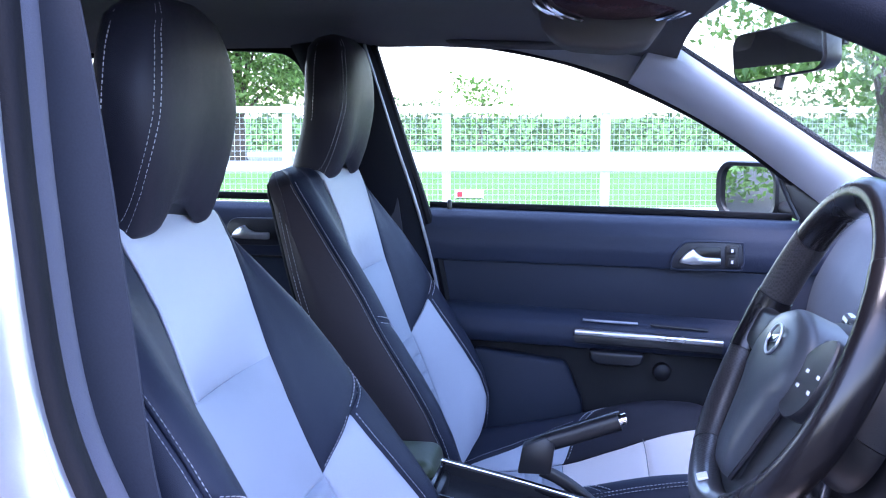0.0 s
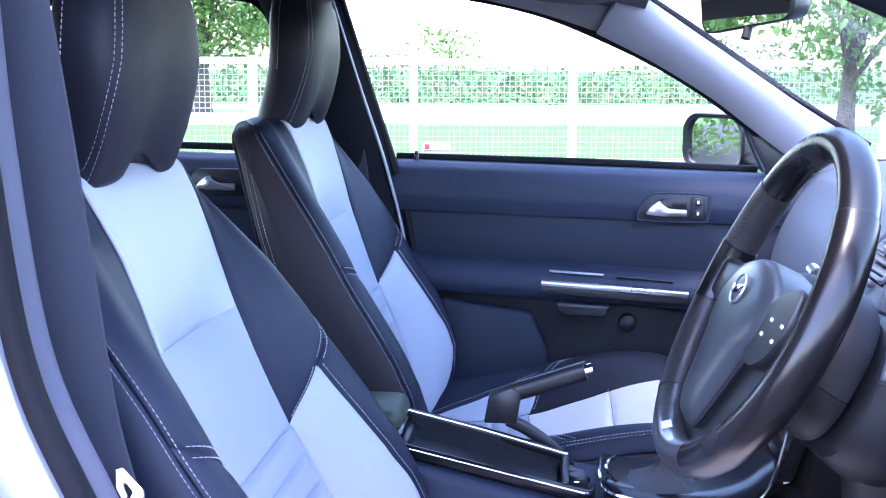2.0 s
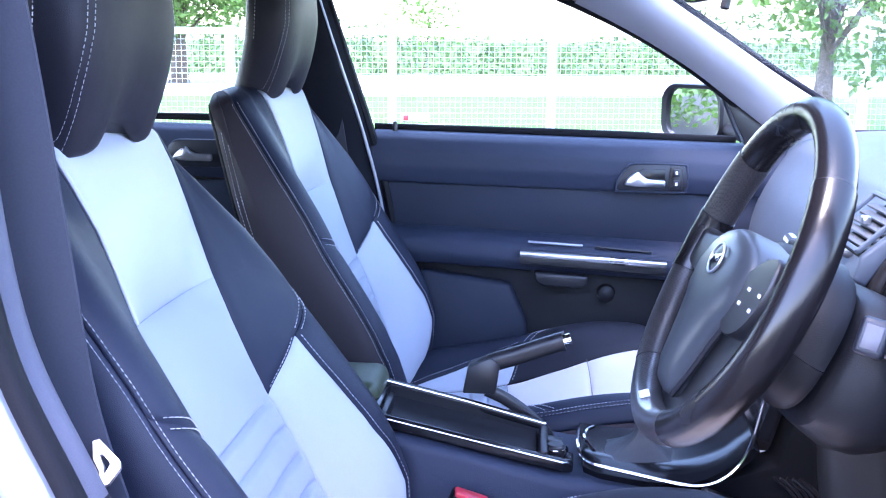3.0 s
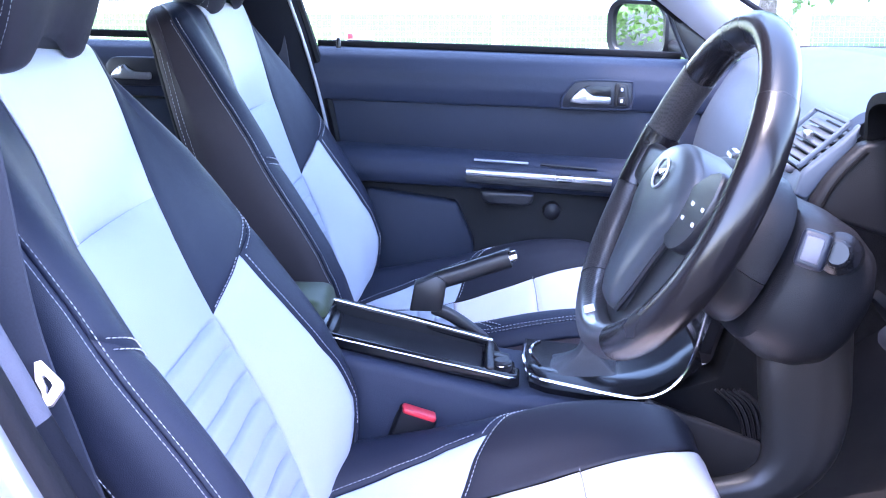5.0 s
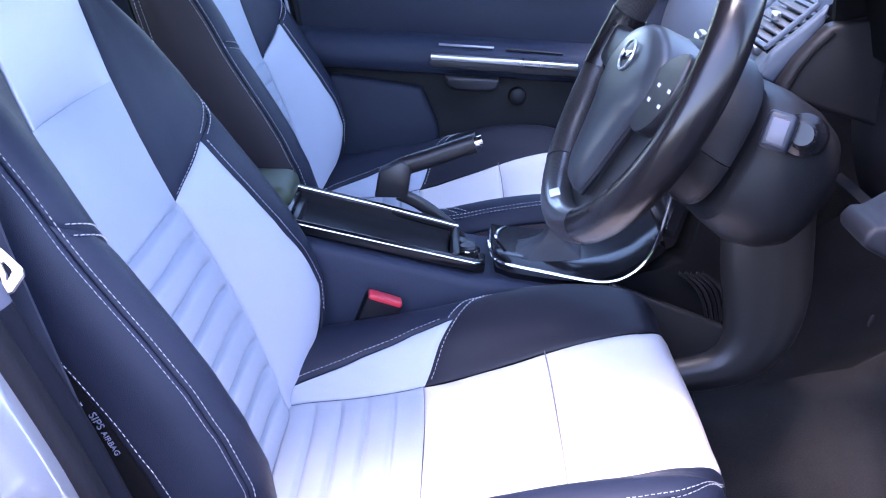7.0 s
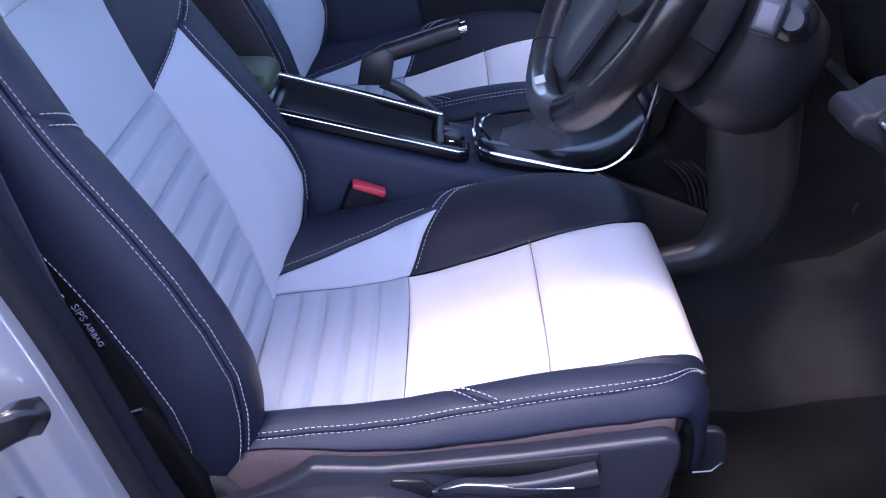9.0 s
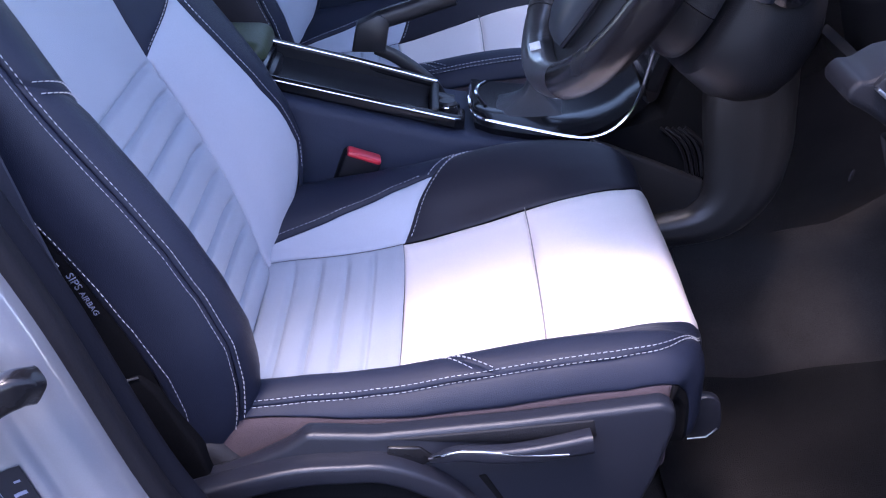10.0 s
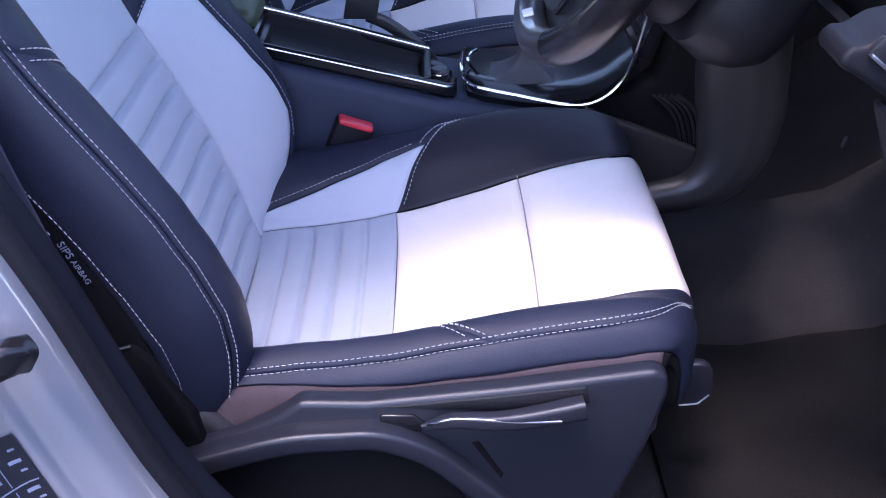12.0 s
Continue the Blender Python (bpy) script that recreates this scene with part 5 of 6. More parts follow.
    bm = rbox((0, 0, 0), (0.015, 0.011, 0.0026), 0.0008, frame3.to_3x3().to_4x4())
    bmesh.ops.translate(bm, vec=frame3.translation, verts=bm.verts)
    k.append(part("spoke_badge", bm, M_WHITE, None, "small bright square badge"))
    k.append(part("emblem_ring", tube([wp(0.018 * math.cos(a), 0.004 + 0.0155 * math.sin(a), 0.0245) for a in [2 * math.pi * j / 30 for j in range(30)]], 0.0015, 6, up=tuple(W_FACE), closed=True), M_ALU, None, "satin metal emblem ring"))
    bm = rbox((0, 0, 0), (0.034, 0.008, 0.002), 0.0008, Matrix.Rotation(radians(14), 4, "Z"))
    bmesh.ops.transform(bm, matrix=R3, verts=bm.verts)
    bmesh.ops.translate(bm, vec=wp(0, 0.004, 0.0245), verts=bm.verts)
    k.append(part("emblem_bar", bm, M_CHROME, None, "plain bright emblem bar"))
    # crease of the split hub below the switches
    k.append(part("hub_crease", tube([wp(0.072, -0.047, 0.0075), wp(0.061, -0.070, 0.0075), wp(0.048, -0.104, 0.0075), wp(0.032, -0.134, 0.0075)], 0.0028, 6, up=tuple(W_FACE)), M_PIPE, None, "dark crease beside the airbag cover"))
    # boss behind the hub
    rings = [[wp(r * math.cos(a), r * 0.95 * math.sin(a) - 0.01, c) for a in [2 * math.pi * j / 28 for j in range(28)]] for r, c in ((0.050, -0.015), (0.060, -0.03), (0.066, -0.060), (0.066, -0.092))]
    k.append(part("boss", loft(rings), M_SHROUD, None, "charcoal plastic wheel boss"))
    adopt(wheel, k)


steering_wheel()


def column():
    col = thing("steering_column", (0.33, -0.375, 0.83), "charcoal plastic steering column shroud", "steering column")
    k = []
    ax = Vector((math.cos(WT), 0, -math.sin(WT)))
    rings = []
    for d, w, h, dz in ((0.097, 0.078, 0.060, -0.030), (0.100, 0.086, 0.068, -0.031), (0.107, 0.092, 0.074, -0.033), (0.14, 0.097, 0.079, -0.036), (0.164, 0.094, 0.075, -0.035), (0.184, 0.084, 0.065, -0.034), (0.197, 0.066, 0.047, -0.034)):
        c = WC + ax * d + W_UP * dz
        rings.append([c + W_SIDE * (a * w) + W_UP * (b * h) for a, b in [(math.copysign(abs(math.cos(q)) ** 0.7, math.cos(q)), math.copysign(abs(math.sin(q)) ** 0.7, math.sin(q))) for q in [2 * math.pi * j / 32 for j in range(32)]]])
    k.append(part("shroud", loft(rings), M_SHROUD, None, "rounded charcoal shroud"))
    # collar between the wheel and the shroud: a dark upper shell and a lower one, split along its side
    for nm, a0, a1, material in (("collar_upper", -0.12, math.pi + 0.12, M_LOWER), ("collar_lower", math.pi + 0.13, 2 * math.pi - 0.13, M_SHROUD)):
        rings = []
        for d, q in ((0.035, 0.60), (0.05, 0.80), (0.075, 0.97), (0.086, 1.0), (0.091, 0.98), (0.0925, 0.90)):
            c = WC + ax * d + W_UP * -0.026
            arc = [a0 + (a1 - a0) * j / 20 for j in range(21)]
            rings.append([c + W_SIDE * (0.083 * q * math.copysign(abs(math.cos(w)) ** 0.75, math.cos(w))) + W_UP * (0.076 * q * math.copysign(abs(math.sin(w)) ** 0.75, math.sin(w))) for w in arc])
        k.append(part(nm, loft(rings), material, None, "dark column collar"))
    c = Vector((0.312, -0.470, 0.872))
    axk = Vector((-0.35, -0.90, 0.25)).normalized()
    s1 = axk.cross(Vector((0, 0, 1))).normalized()
    s2 = s1.cross(axk)
    circ = lambda o, r: [c + axk * o + s1 * (r * math.cos(q)) + s2 * (r * math.sin(q)) for q in [2 * math.pi * j / 24 for j in range(24)]]
    k.append(part("ignition_barrel", loft([circ(-0.05, 0.020), circ(0.006, 0.0195), circ(0.009, 0.017), circ(0.012, 0.0135), circ(0.026, 0.0125), circ(0.028, 0.010)]), M_BLACK, None, "black ignition barrel"))
    adopt(col, k)
    key = thing("car_key", tuple(c + axk * 0.03), "dark key fob with a grey button in the ignition", "key")
    m = Matrix((s1, s2, axk)).transposed().to_4x4()
    m.translation = c + axk * 0.034 + Vector((-0.020, 0, 0.002))
    kk = []
    bm = rbox((0, 0, 0), (0.026, 0.034, 0.016), 0.005, None, 3)
    bmesh.ops.transform(bm, matrix=m @ Matrix.Rotation(radians(12), 4, "Z"), verts=bm.verts)
    kk.append(part("fob", bm, M_PLASTIC, None, "dark grey fob shell"))
    bm = rbox((0, 0, 0.0075), (0.0155, 0.0225, 0.003), 0.0012)
    bmesh.ops.transform(bm, matrix=m @ Matrix.Rotation(radians(12), 4, "Z"), verts=bm.verts)
    kk.append(part("fob_inlay", bm, M_INLAY, None, "satin grey inlay"))
    adopt(key, kk)
    st = thing("wiper_stalk", (0.29, -0.28, 0.89), "slim black control stalk with a bright tip behind the wheel", "stalk")
    kk = [part("stalk_arm", tube([(0.292, -0.28, 0.885), (0.284, -0.21, 0.900), (0.280, -0.172, 0.906)], 0.006, 10, up=(0, 0, 1)), M_SATIN),
          part("stalk_tip", tube([(0.2805, -0.176, 0.9055), (0.279, -0.160, 0.9085)], 0.0075, 10, up=(0, 0, 1)), M_ALU, None, "bright stalk tip")]
    adopt(st, kk)


column()


# ---- dashboard ----
def dashboard():
    d = thing("dashboard", (0.6, 0.0, 0.8), "blue-grey soft dashboard with vents and dark instrument hood", "dashboard")
    k = []
    prof = [(0.362, 0.760), (0.372, 0.815), (0.392, 0.872), (0.425, 0.924), (0.452, 0.948), (0.52, 0.964), (0.62, 0.970), (0.78, 0.965), (0.78, 0.72), (0.42, 0.72)]

    def top(s, t):
        y = -0.07 + 0.76 * t
        x, z = spline(prof[:8], s * 7)
        bulge = 0.018 * math.cos((y - 0.02) * 2.2)
        return (x - bulge + 0.02, y, z)
    k.append(part("dash_pad", skin(top, 40, 30, 0.012), M_DASH, None, "blue-grey soft dash pad"))

    def top2(s, t):
        y = -0.69 + 0.57 * t
        x, z = spline([(0.47, 0.955), (0.55, 0.968), (0.66, 0.972), (0.78, 0.965)], s * 3)
        return (x, y, z)
    k.append(part("dash_top_driver", skin(top2, 12, 12, 0.012), M_DASH))
    k.append(part("glovebox_face", skin(lambda s, t: (0.375 + 0.05 * (1 - s) ** 2, 0.02 + 0.66 * t, 0.56 + 0.21 * s), 10, 10, 0.012), M_PLASTIC, None, "charcoal glovebox face"))
    # instrument hood with an open hollow
    def hood(s, t):
        a = math.pi * (0.02 + 0.96 * t)
        y = -0.388 + 0.180 * math.copysign(abs(math.cos(a)) ** 0.7, math.cos(a))
        x = 0.410 + 0.14 * s - 0.012 * math.sin(a)
        z = 0.905 + (0.094 - 0.010 * s) * math.sin(a) ** 0.4
        return (x, y, z)
    k.append(part("instrument_hood", skin(hood, 12, 40, -0.012), M_DEEP, None, "black instrument hood"))
    k.append(part("instrument_face", skin(lambda s, t: (0.45 - 0.02 * s, -0.55 + 0.325 * t, 0.90 + 0.085 * s), 4, 6, 0.008), M_DEEP, None, "dark instrument face"))
    # flank of the driver's fascia beside the vent: a grooved blue-grey strip, then the charcoal panel
    k.append(part("vent_flank", prism([(0.404, 0.953), (0.400, 0.930), (0.372, 0.896), (0.352, 0.866), (0.338, 0.872), (0.345, 0.899), (0.386, 0.935)], -0.216, -0.202, "y", 0.004, 3), M_DASH, None, "blue-grey strip beside the vent"))
    k.append(part("fascia_flank", prism([(0.401, 0.932), (0.384, 0.915), (0.367, 0.894), (0.353, 0.866), (0.358, 0.852), (0.396, 0.842), (0.452, 0.826), (0.56, 0.796), (0.66, 0.765), (0.66, 0.945), (0.46, 0.945)], -0.234, -0.205, "y", 0.007, 4), M_SHROUD, None, "charcoal side of the driver fascia"))
    k.append(part("fascia_groove", tube(curve([(0.406, -0.2345, 0.925), (0.388, -0.2345, 0.906), (0.373, -0.2345, 0.885), (0.363, -0.2345, 0.862)], 16), 0.0022, 6, up=(0, 1, 0)), M_DEEP, None, "dark groove along the fascia"))

    def fascia(s, t):
        y = -0.68 + 0.54 * t
        x, z = spline([(0.485, 0.72), (0.470, 0.765), (0.462, 0.81), (0.460, 0.862), (0.465, 0.900), (0.49, 0.925)], s * 5)
        return (x + 0.03 * (abs(y + 0.375) / 0.3) ** 2 * 0.4, y, z)
    k.append(part("driver_fascia", skin(fascia, 24, 20, 0.012), M_SHROUD, None, "charcoal driver fascia"))
    k.append(part("knee_panel", skin(lambda s, t: (0.50 - 0.04 * s + 0.03 * (1 - s) ** 3, -0.66 + 0.53 * t, 0.665 + 0.07 * s), 10, 10, 0.012), M_LOWER, None, "dark knee panel"))
    # end piece by the door with a small bright switch
    k.append(part("dash_end", prism([(0.306, 0.834), (0.305, 0.843), (0.312, 0.851), (0.322, 0.851), (0.338, 0.862), (0.46, 0.89), (0.46, 0.75), (0.38, 0.790), (0.343, 0.812), (0.324, 0.825)], -0.66, -0.60, "y", 0.005, 3), M_END, None, "mid grey dash end piece"))
    k.append(part("end_switch", rbox((0.337, -0.661, 0.846), (0.026, 0.008, 0.016), 0.002, pose(0, 0, 0, 0, 38, 0)), M_SATIN, None, "small black switch"))
    k.append(part("switch_edge", rbox((0.333, -0.664, 0.8395), (0.024, 0.008, 0.003), 0.001, pose(0, 0, 0, 0, 38, 0)), M_ALU, None, "bright switch edge"))
    k.append(part("hanging_clip", rbox((0.424, -0.40, 0.664), (0.003, 0.004, 0.013), 0.001, pose(0, 0, 0, 0, 12, 0)), M_RUBBER, None, "small grey clip under the dashboard"))
    k.append(part("end_lower", prism([(0.348, 0.800), (0.46, 0.760), (0.54, 0.72), (0.54, 0.62), (0.43, 0.640), (0.372, 0.735)], -0.655, -0.61, "y", 0.012, 3), M_LOWER, None, "dark lower dash end"))
    # centre vents
    for y0, y1 in ((-0.205, -0.075),):
        a, b = Vector((0.346, 0, 0.901)), Vector((0.397, 0, 0.949))
        up = (b - a)
        nn = Vector((-up.z, 0, up.x)).normalized()
        back = skin(lambda s, t: tuple(a.lerp(b, s) + nn * -0.015 + Vector((0, y0 + (y1 - y0) * t, 0))), 2, 2, 0.004)
        k.append(part("vent_back", back, M_DEEP, None, "dark vent opening"))
        fr = [a.lerp(b, s) + nn * 0.004 + Vector((0, y, 0)) for s, y in ((0, y0), (0, y1), (1, y1), (1, y0))]
        for p, q in zip(fr, fr[1:] + fr[:1]):
            k.append(part("vent_frame", sweep([p, q], rrect(0.006, 0.006, 0.0015), up=tuple(nn)), M_DASH))
        for i in range(1, 6):
            p = a.lerp(b, i / 6) + nn * -0.004
            bm = rbox((0, 0, 0), (0.012, y1 - y0 - 0.004, 0.0026), 0.0008, pose(0, 0, 0, 0, -8, 0))
            bmesh.ops.translate(bm, vec=p + Vector((0, (y0 + y1) / 2, 0)), verts=bm.verts)
            k.append(part("vent_slat", bm, M_GREY))
        p = a.lerp(b, 0.5) + nn * 0.006
        k.append(part("vent_knob", rbox(tuple(p + Vector((0, (y0 + y1) / 2, 0))), (0.010, 0.014, 0.010), 0.003), M_ALU, None, "bright vent knob"))
    for y in (0.0, 0.06):
        ring = lambda r, x: [(x, y + r * math.cos(w), 0.868 + r * math.sin(w)) for w in [2 * math.pi * j / 16 for j in range(16)]]
        k.append(part("dash_knob", loft([ring(0.010, 0.41), ring(0.010, 0.386), ring(0.008, 0.381)]), M_ALU, None, "small metal ringed knob"))
    adopt(d, k)


dashboard()


# ---- centre console ----
def console():
    c = thing("centre_console", (0.0, -0.02, 0.30), "charcoal centre console with black tray and chrome edges", "centre console")
    k = []
    side = [(-0.45, 0.30), (-0.45, 0.640), (-0.20, 0.640), (-0.02, 0.598), (0.03, 0.586), (0.10, 0.580), (0.22, 0.572), (0.30, 0.545), (0.33, 0.40), (0.33, 0.30)]
    k.append(part("console_body", prism(side, -0.115, 0.075, "y", 0.012, 3), M_SOFT, None, "charcoal console body"))

    # storage tray: chrome-edged frame round a dark hollow
    def lid(x):
        return 0.650 - 0.222 * (x + 0.195)

    def lp(x, y, up=0.0):
        return Vector((x, y, lid(x) + up))
    near = [lp(-0.215, -0.094, 0.002), lp(-0.05, -0.094, 0.002), lp(0.030, -0.093, 0.002), lp(0.037, -0.087, 0.001), lp(0.038, -0.06, 0.0)]
    k.append(part("tray_edge", sweep([p + Vector((0, 0.004, -0.004)) for p in near], rrect(0.013, 0.018, 0.005)), M_BLACK, None, "gloss black tray edge"))
    k.append(part("tray_edge_line", tube([p + Vector((0, -0.0035, 0.0022)) for p in near], 0.0013, 8), M_CHROME, None, "thin chrome line on the tray edge"))
    far = [lp(-0.210, 0.026, 0.010), lp(-0.10, 0.022, 0.010), lp(0.008, 0.016, 0.008)]
    k.append(part("tray_rail", sweep(far, rrect(0.014, 0.012, 0.004)), M_BLACK, None, "gloss black tray rail"))
    k.append(part("tray_rail_edge", tube([p + Vector((0, -0.006, 0.005)) for p in far], 0.0016, 8), M_CHROME, None, "thin chrome rail edge"))
    k.append(part("tray_bottom", skin(lambda s, t: (-0.205 + 0.20 * s, -0.086 + 0.105 * t, lid(-0.205 + 0.20 * s) - 0.010 + 0.012 * (2 * t - 1) ** 4), 8, 10, 0.01), M_LOWER, None, "black shutter in the tray"))
    k.append(part("tray_wall_far", skin(lambda s, t: (-0.205 + 0.21 * s, 0.014, lid(-0.205 + 0.21 * s) - 0.012 + 0.024 * t), 6, 3, 0.006), M_LOWER))
    k.append(part("tray_wall_rear", rbox((-0.212, -0.035, 0.652), (0.014, 0.12, 0.03), 0.005), M_BLACK))
    k.append(part("tray_end", rbox((0.004, -0.040, 0.606), (0.010, 0.10, 0.022), 0.003, pose(0, 0, 0, 0, 12, 0)), M_SATIN))
    # power socket with a chrome cap beside it
    sock = lambda r, z: [(0.021 + r * math.cos(a), -0.058 + r * math.sin(a), z) for a in [2 * math.pi * j / 20 for j in range(20)]]
    k.append(part("socket_plate", rbox((0.022, -0.052, 0.596), (0.034, 0.072, 0.012), 0.005, pose(0, 0, 0, 0, 12, 0)), M_BLACK, None, "gloss black socket plate"))
    k.append(part("power_socket", loft([sock(0.013, 0.590), sock(0.013, 0.612), sock(0.010, 0.615)]), M_SATIN, None, "round black power socket"))
    k.append(part("socket_ring", tube([(0.021 + 0.0125 * math.cos(a), -0.058 + 0.0125 * math.sin(a), 0.609) for a in [2 * math.pi * j / 20 for j in range(20)]], 0.0012, 6, closed=True), M_CHROME))
    k.append(part("switch_tile", rbox((0.020, -0.026, 0.607), (0.022, 0.020, 0.008), 0.002, pose(0, 0, 0, 0, 12, 0)), M_SATIN, None, "black switch tile"))
    # gear surround: glossy plate with chrome lip, rising towards the dash
    def plate(s, t):
        x = 0.055 + 0.205 * s
        w0 = interp(s, (0, 0.1, 0.7, 0.85, 1.0), (-0.080, -0.094, -0.118, -0.125, -0.125))
        w1 = 0.055
        z = 0.606 - 0.007 * math.sin(math.pi * min(s / 0.9, 1)) + 0.050 * max(0, (s - 0.5) / 0.5) ** 2.2 - 0.012 * max(0, 1 - t * 4) ** 1.6
        return (x, w0 + (w1 - w0) * t, z)
    k.append(part("gear_plate", skin(plate, 30, 16, 0.012), M_BLACK, None, "gloss black gear surround"))
    lip = curve([(0.052, 0.0, 0.616), (0.050, -0.05, 0.612), (0.062, -0.088, 0.604), (0.12, -0.102, 0.595), (0.19, -0.120, 0.590), (0.228, -0.128, 0.606), (0.252, -0.130, 0.640), (0.264, -0.130, 0.690), (0.276, -0.126, 0.75), (0.30, -0.115, 0.80)], 60)
    k.append(part("gear_lip", tube(lip, 0.0024, 8), M_CHROME, None, "chrome lip round the gear surround"))
    k.append(part("gear_well_arc", tube(curve([(0.072, 0.004, 0.619), (0.061, -0.020, 0.620), (0.060, -0.045, 0.618), (0.070, -0.070, 0.612)], 14), 0.0026, 8), M_CHROME, None, "chrome arc behind the gaiter"))
    # stack rising to the dashboard
    k.append(part("radio_panel", skin(lambda s, t: (0.272 + 0.10 * s ** 1.4, -0.085 + 0.17 * t, 0.640 + 0.20 * s), 16, 8, 0.014), M_BLACK, None, "gloss black radio panel"))
    for i in range(3):
        cy, cz, cx = (-0.060, 0.0, 0.05)[i], 0.725, 0.313
        k.append(part("stack_knob", loft([[(cx - e, cy + r * math.cos(a), cz + r * math.sin(a)) for a in [2 * math.pi * j / 16 for j in range(16)]] for e, r in ((0.0, 0.012), (0.014, 0.011), (0.016, 0.008))]), M_ALU, None, "small metal knob"))
    # flank in the driver footwell: a recessed wall with a slanted grille, a boxed ledge and a rounded fairing round it
    flank = [(0.10, 0.560), (0.14, 0.470), (0.22, 0.455), (0.315, 0.460), (0.37, 0.475), (0.41, 0.52), (0.425, 0.580), (0.430, 0.66), (0.44, 0.74), (0.325, 0.74), (0.290, 0.62)]
    # footwell shade is put into this wall's near-black colour
    k.append(part("footwell_flank", prism(flank, -0.122, -0.06, "y", 0.006, 2), M_DEEP, None, "recessed footwell wall, shade put into its near-black"))
    inner = [(0.18, 0.470), (0.25, 0.478), (0.302, 0.487), (0.337, 0.500), (0.353, 0.530), (0.349, 0.570), (0.342, 0.62), (0.336, 0.70), (0.335, 0.76)]
    outer = [(0.18, 0.440), (0.25, 0.443), (0.318, 0.450), (0.389, 0.468), (0.434, 0.515), (0.450, 0.579), (0.448, 0.64), (0.444, 0.70), (0.44, 0.76)]

    def fairing(s, t):
        a, b = spline(inner, s * 8), spline(outer, s * 8)
        w = interp(t, (0, 0.04, 0.2, 0.8, 1), (0, 0.01, 0.2, 0.94, 1))
        y = interp(t, (0, 0.05, 0.12, 0.25, 0.5, 0.7, 0.85, 0.95, 1), (-0.112, -0.134, -0.141, -0.146, -0.149, -0.145, -0.132, -0.112, -0.085))
        q = a + (b - a) * w
        return (q[0], y, q[1])
    k.append(part("footwell_fairing", skin(fairing, 48, 26, 0.006), M_FAIR, None, "rounded charcoal plastic fairing"))
    k.append(part("flank_ledge", prism([(0.20, 0.592), (0.27, 0.566), (0.349, 0.536), (0.345, 0.512), (0.330, 0.498), (0.29, 0.486), (0.20, 0.476)], -0.132, -0.10, "y", 0.006, 3), M_FAIR, None, "boxed ledge below the grille"))
    for i in range(5):
        x0, x1 = 0.286 + 0.0075 * i, 0.327 + 0.0062 * i
        rib = curve([(x0, -0.124, 0.606), (x0 + 0.020, -0.125, 0.590), ((x0 + x1) / 2 + 0.012, -0.125, 0.570), (x1, -0.124, 0.541)], 14)
        k.append(part("grille_rib", tube(rib, 0.0022 if i < 4 else 0.0034, 6, up=(0, 1, 0)), M_SATIN if i % 2 else M_SHROUD))
    adopt(c, k)
    # armrest lid behind the tray
    arm = thing("armrest", (-0.30, -0.01, 0.64), "dull olive centre armrest behind the console tray", "armrest")
    adopt(arm, [part("armrest_pad", rbox((-0.33, -0.005, 0.664), (0.24, 0.115, 0.048), 0.018, None, 4), M_OLIVE), part("armrest_hinge", rbox((-0.212, -0.02, 0.640), (0.03, 0.10, 0.03), 0.008), M_SATIN)])
    # gear lever: gaiter and stick
    g = thing("gear_lever", (0.12, -0.03, 0.60), "grey leather gear gaiter on a black lever", "gear lever")
    rings = []
    for s in np.linspace(0, 1, 20):
        q = 1 - s
        w = 0.012 + 0.042 * q ** 6 + 0.0035 * math.sin(s * 15) * q
        h = 0.010 + 0.034 * q ** 6 + 0.003 * math.sin(s * 15 + 1) * q
        cx, cy, cz = 0.126 + 0.030 * s, -0.030, 0.596 + 0.088 * s
        ring = []
        for j in range(36):
            a = 2 * math.pi * j / 36
            e = 0.45 + 0.4 * s
            fold = 1 + 0.07 * q * math.sin(6 * a + 5 * s)
            ring.append((cx + w * fold * math.copysign(abs(math.cos(a)) ** e, math.cos(a)), cy + h * fold * math.copysign(abs(math.sin(a)) ** e, math.sin(a)), cz))
        rings.append(ring)
    adopt(g, [part("gaiter", loft(rings), M_GAITER, None, "folded grey leather gaiter"),
              part("lever_stick", tube([(0.160, -0.03, 0.67), (0.180, -0.03, 0.70)], 0.008, 10, up=(0, 1, 0)), M_SATIN),
              part("gear_knob", loft([[(0.185 + r * math.cos(a), -0.03 + r * math.sin(a), z) for a in [2 * math.pi * j / 18 for j in range(18)]] for r, z in ((0.012, 0.690), (0.020, 0.700), (0.023, 0.715), (0.020, 0.730), (0.010, 0.735))]), M_WHEEL)])
    # handbrake
    h = thing("handbrake", (-0.05, 0.045, 0.60), "black handbrake lever with a chrome release button", "handbrake")
    grip = curve([(-0.092, 0.05, 0.672), (-0.072, 0.05, 0.688), (-0.03, 0.05, 0.703), (0.012, 0.05, 0.718), (0.030, 0.05, 0.724)], 20)
    kk = [part("grip", sweep(grip, rrect(0.024, 0.026, 0.009), up=(0, 0, 1)), M_SATIN, None, "black grip")]
    # added strip along the top stands for the grip's highlight
    kk.append(part("grip_highlight", sweep([p + Vector((0, 0, 0.012)) for p in grip[3:]], rrect(0.012, 0.004, 0.0015), up=(0, 0, 1)), M_BLACK, None, "gloss strip that draws the highlight on the grip"))
    kk.append(part("release_button", tube([(0.028, 0.05, 0.7235), (0.040, 0.05, 0.7275)], 0.0085, 12, up=(0, 1, 0)), M_CHROME, None, "chrome release button"))
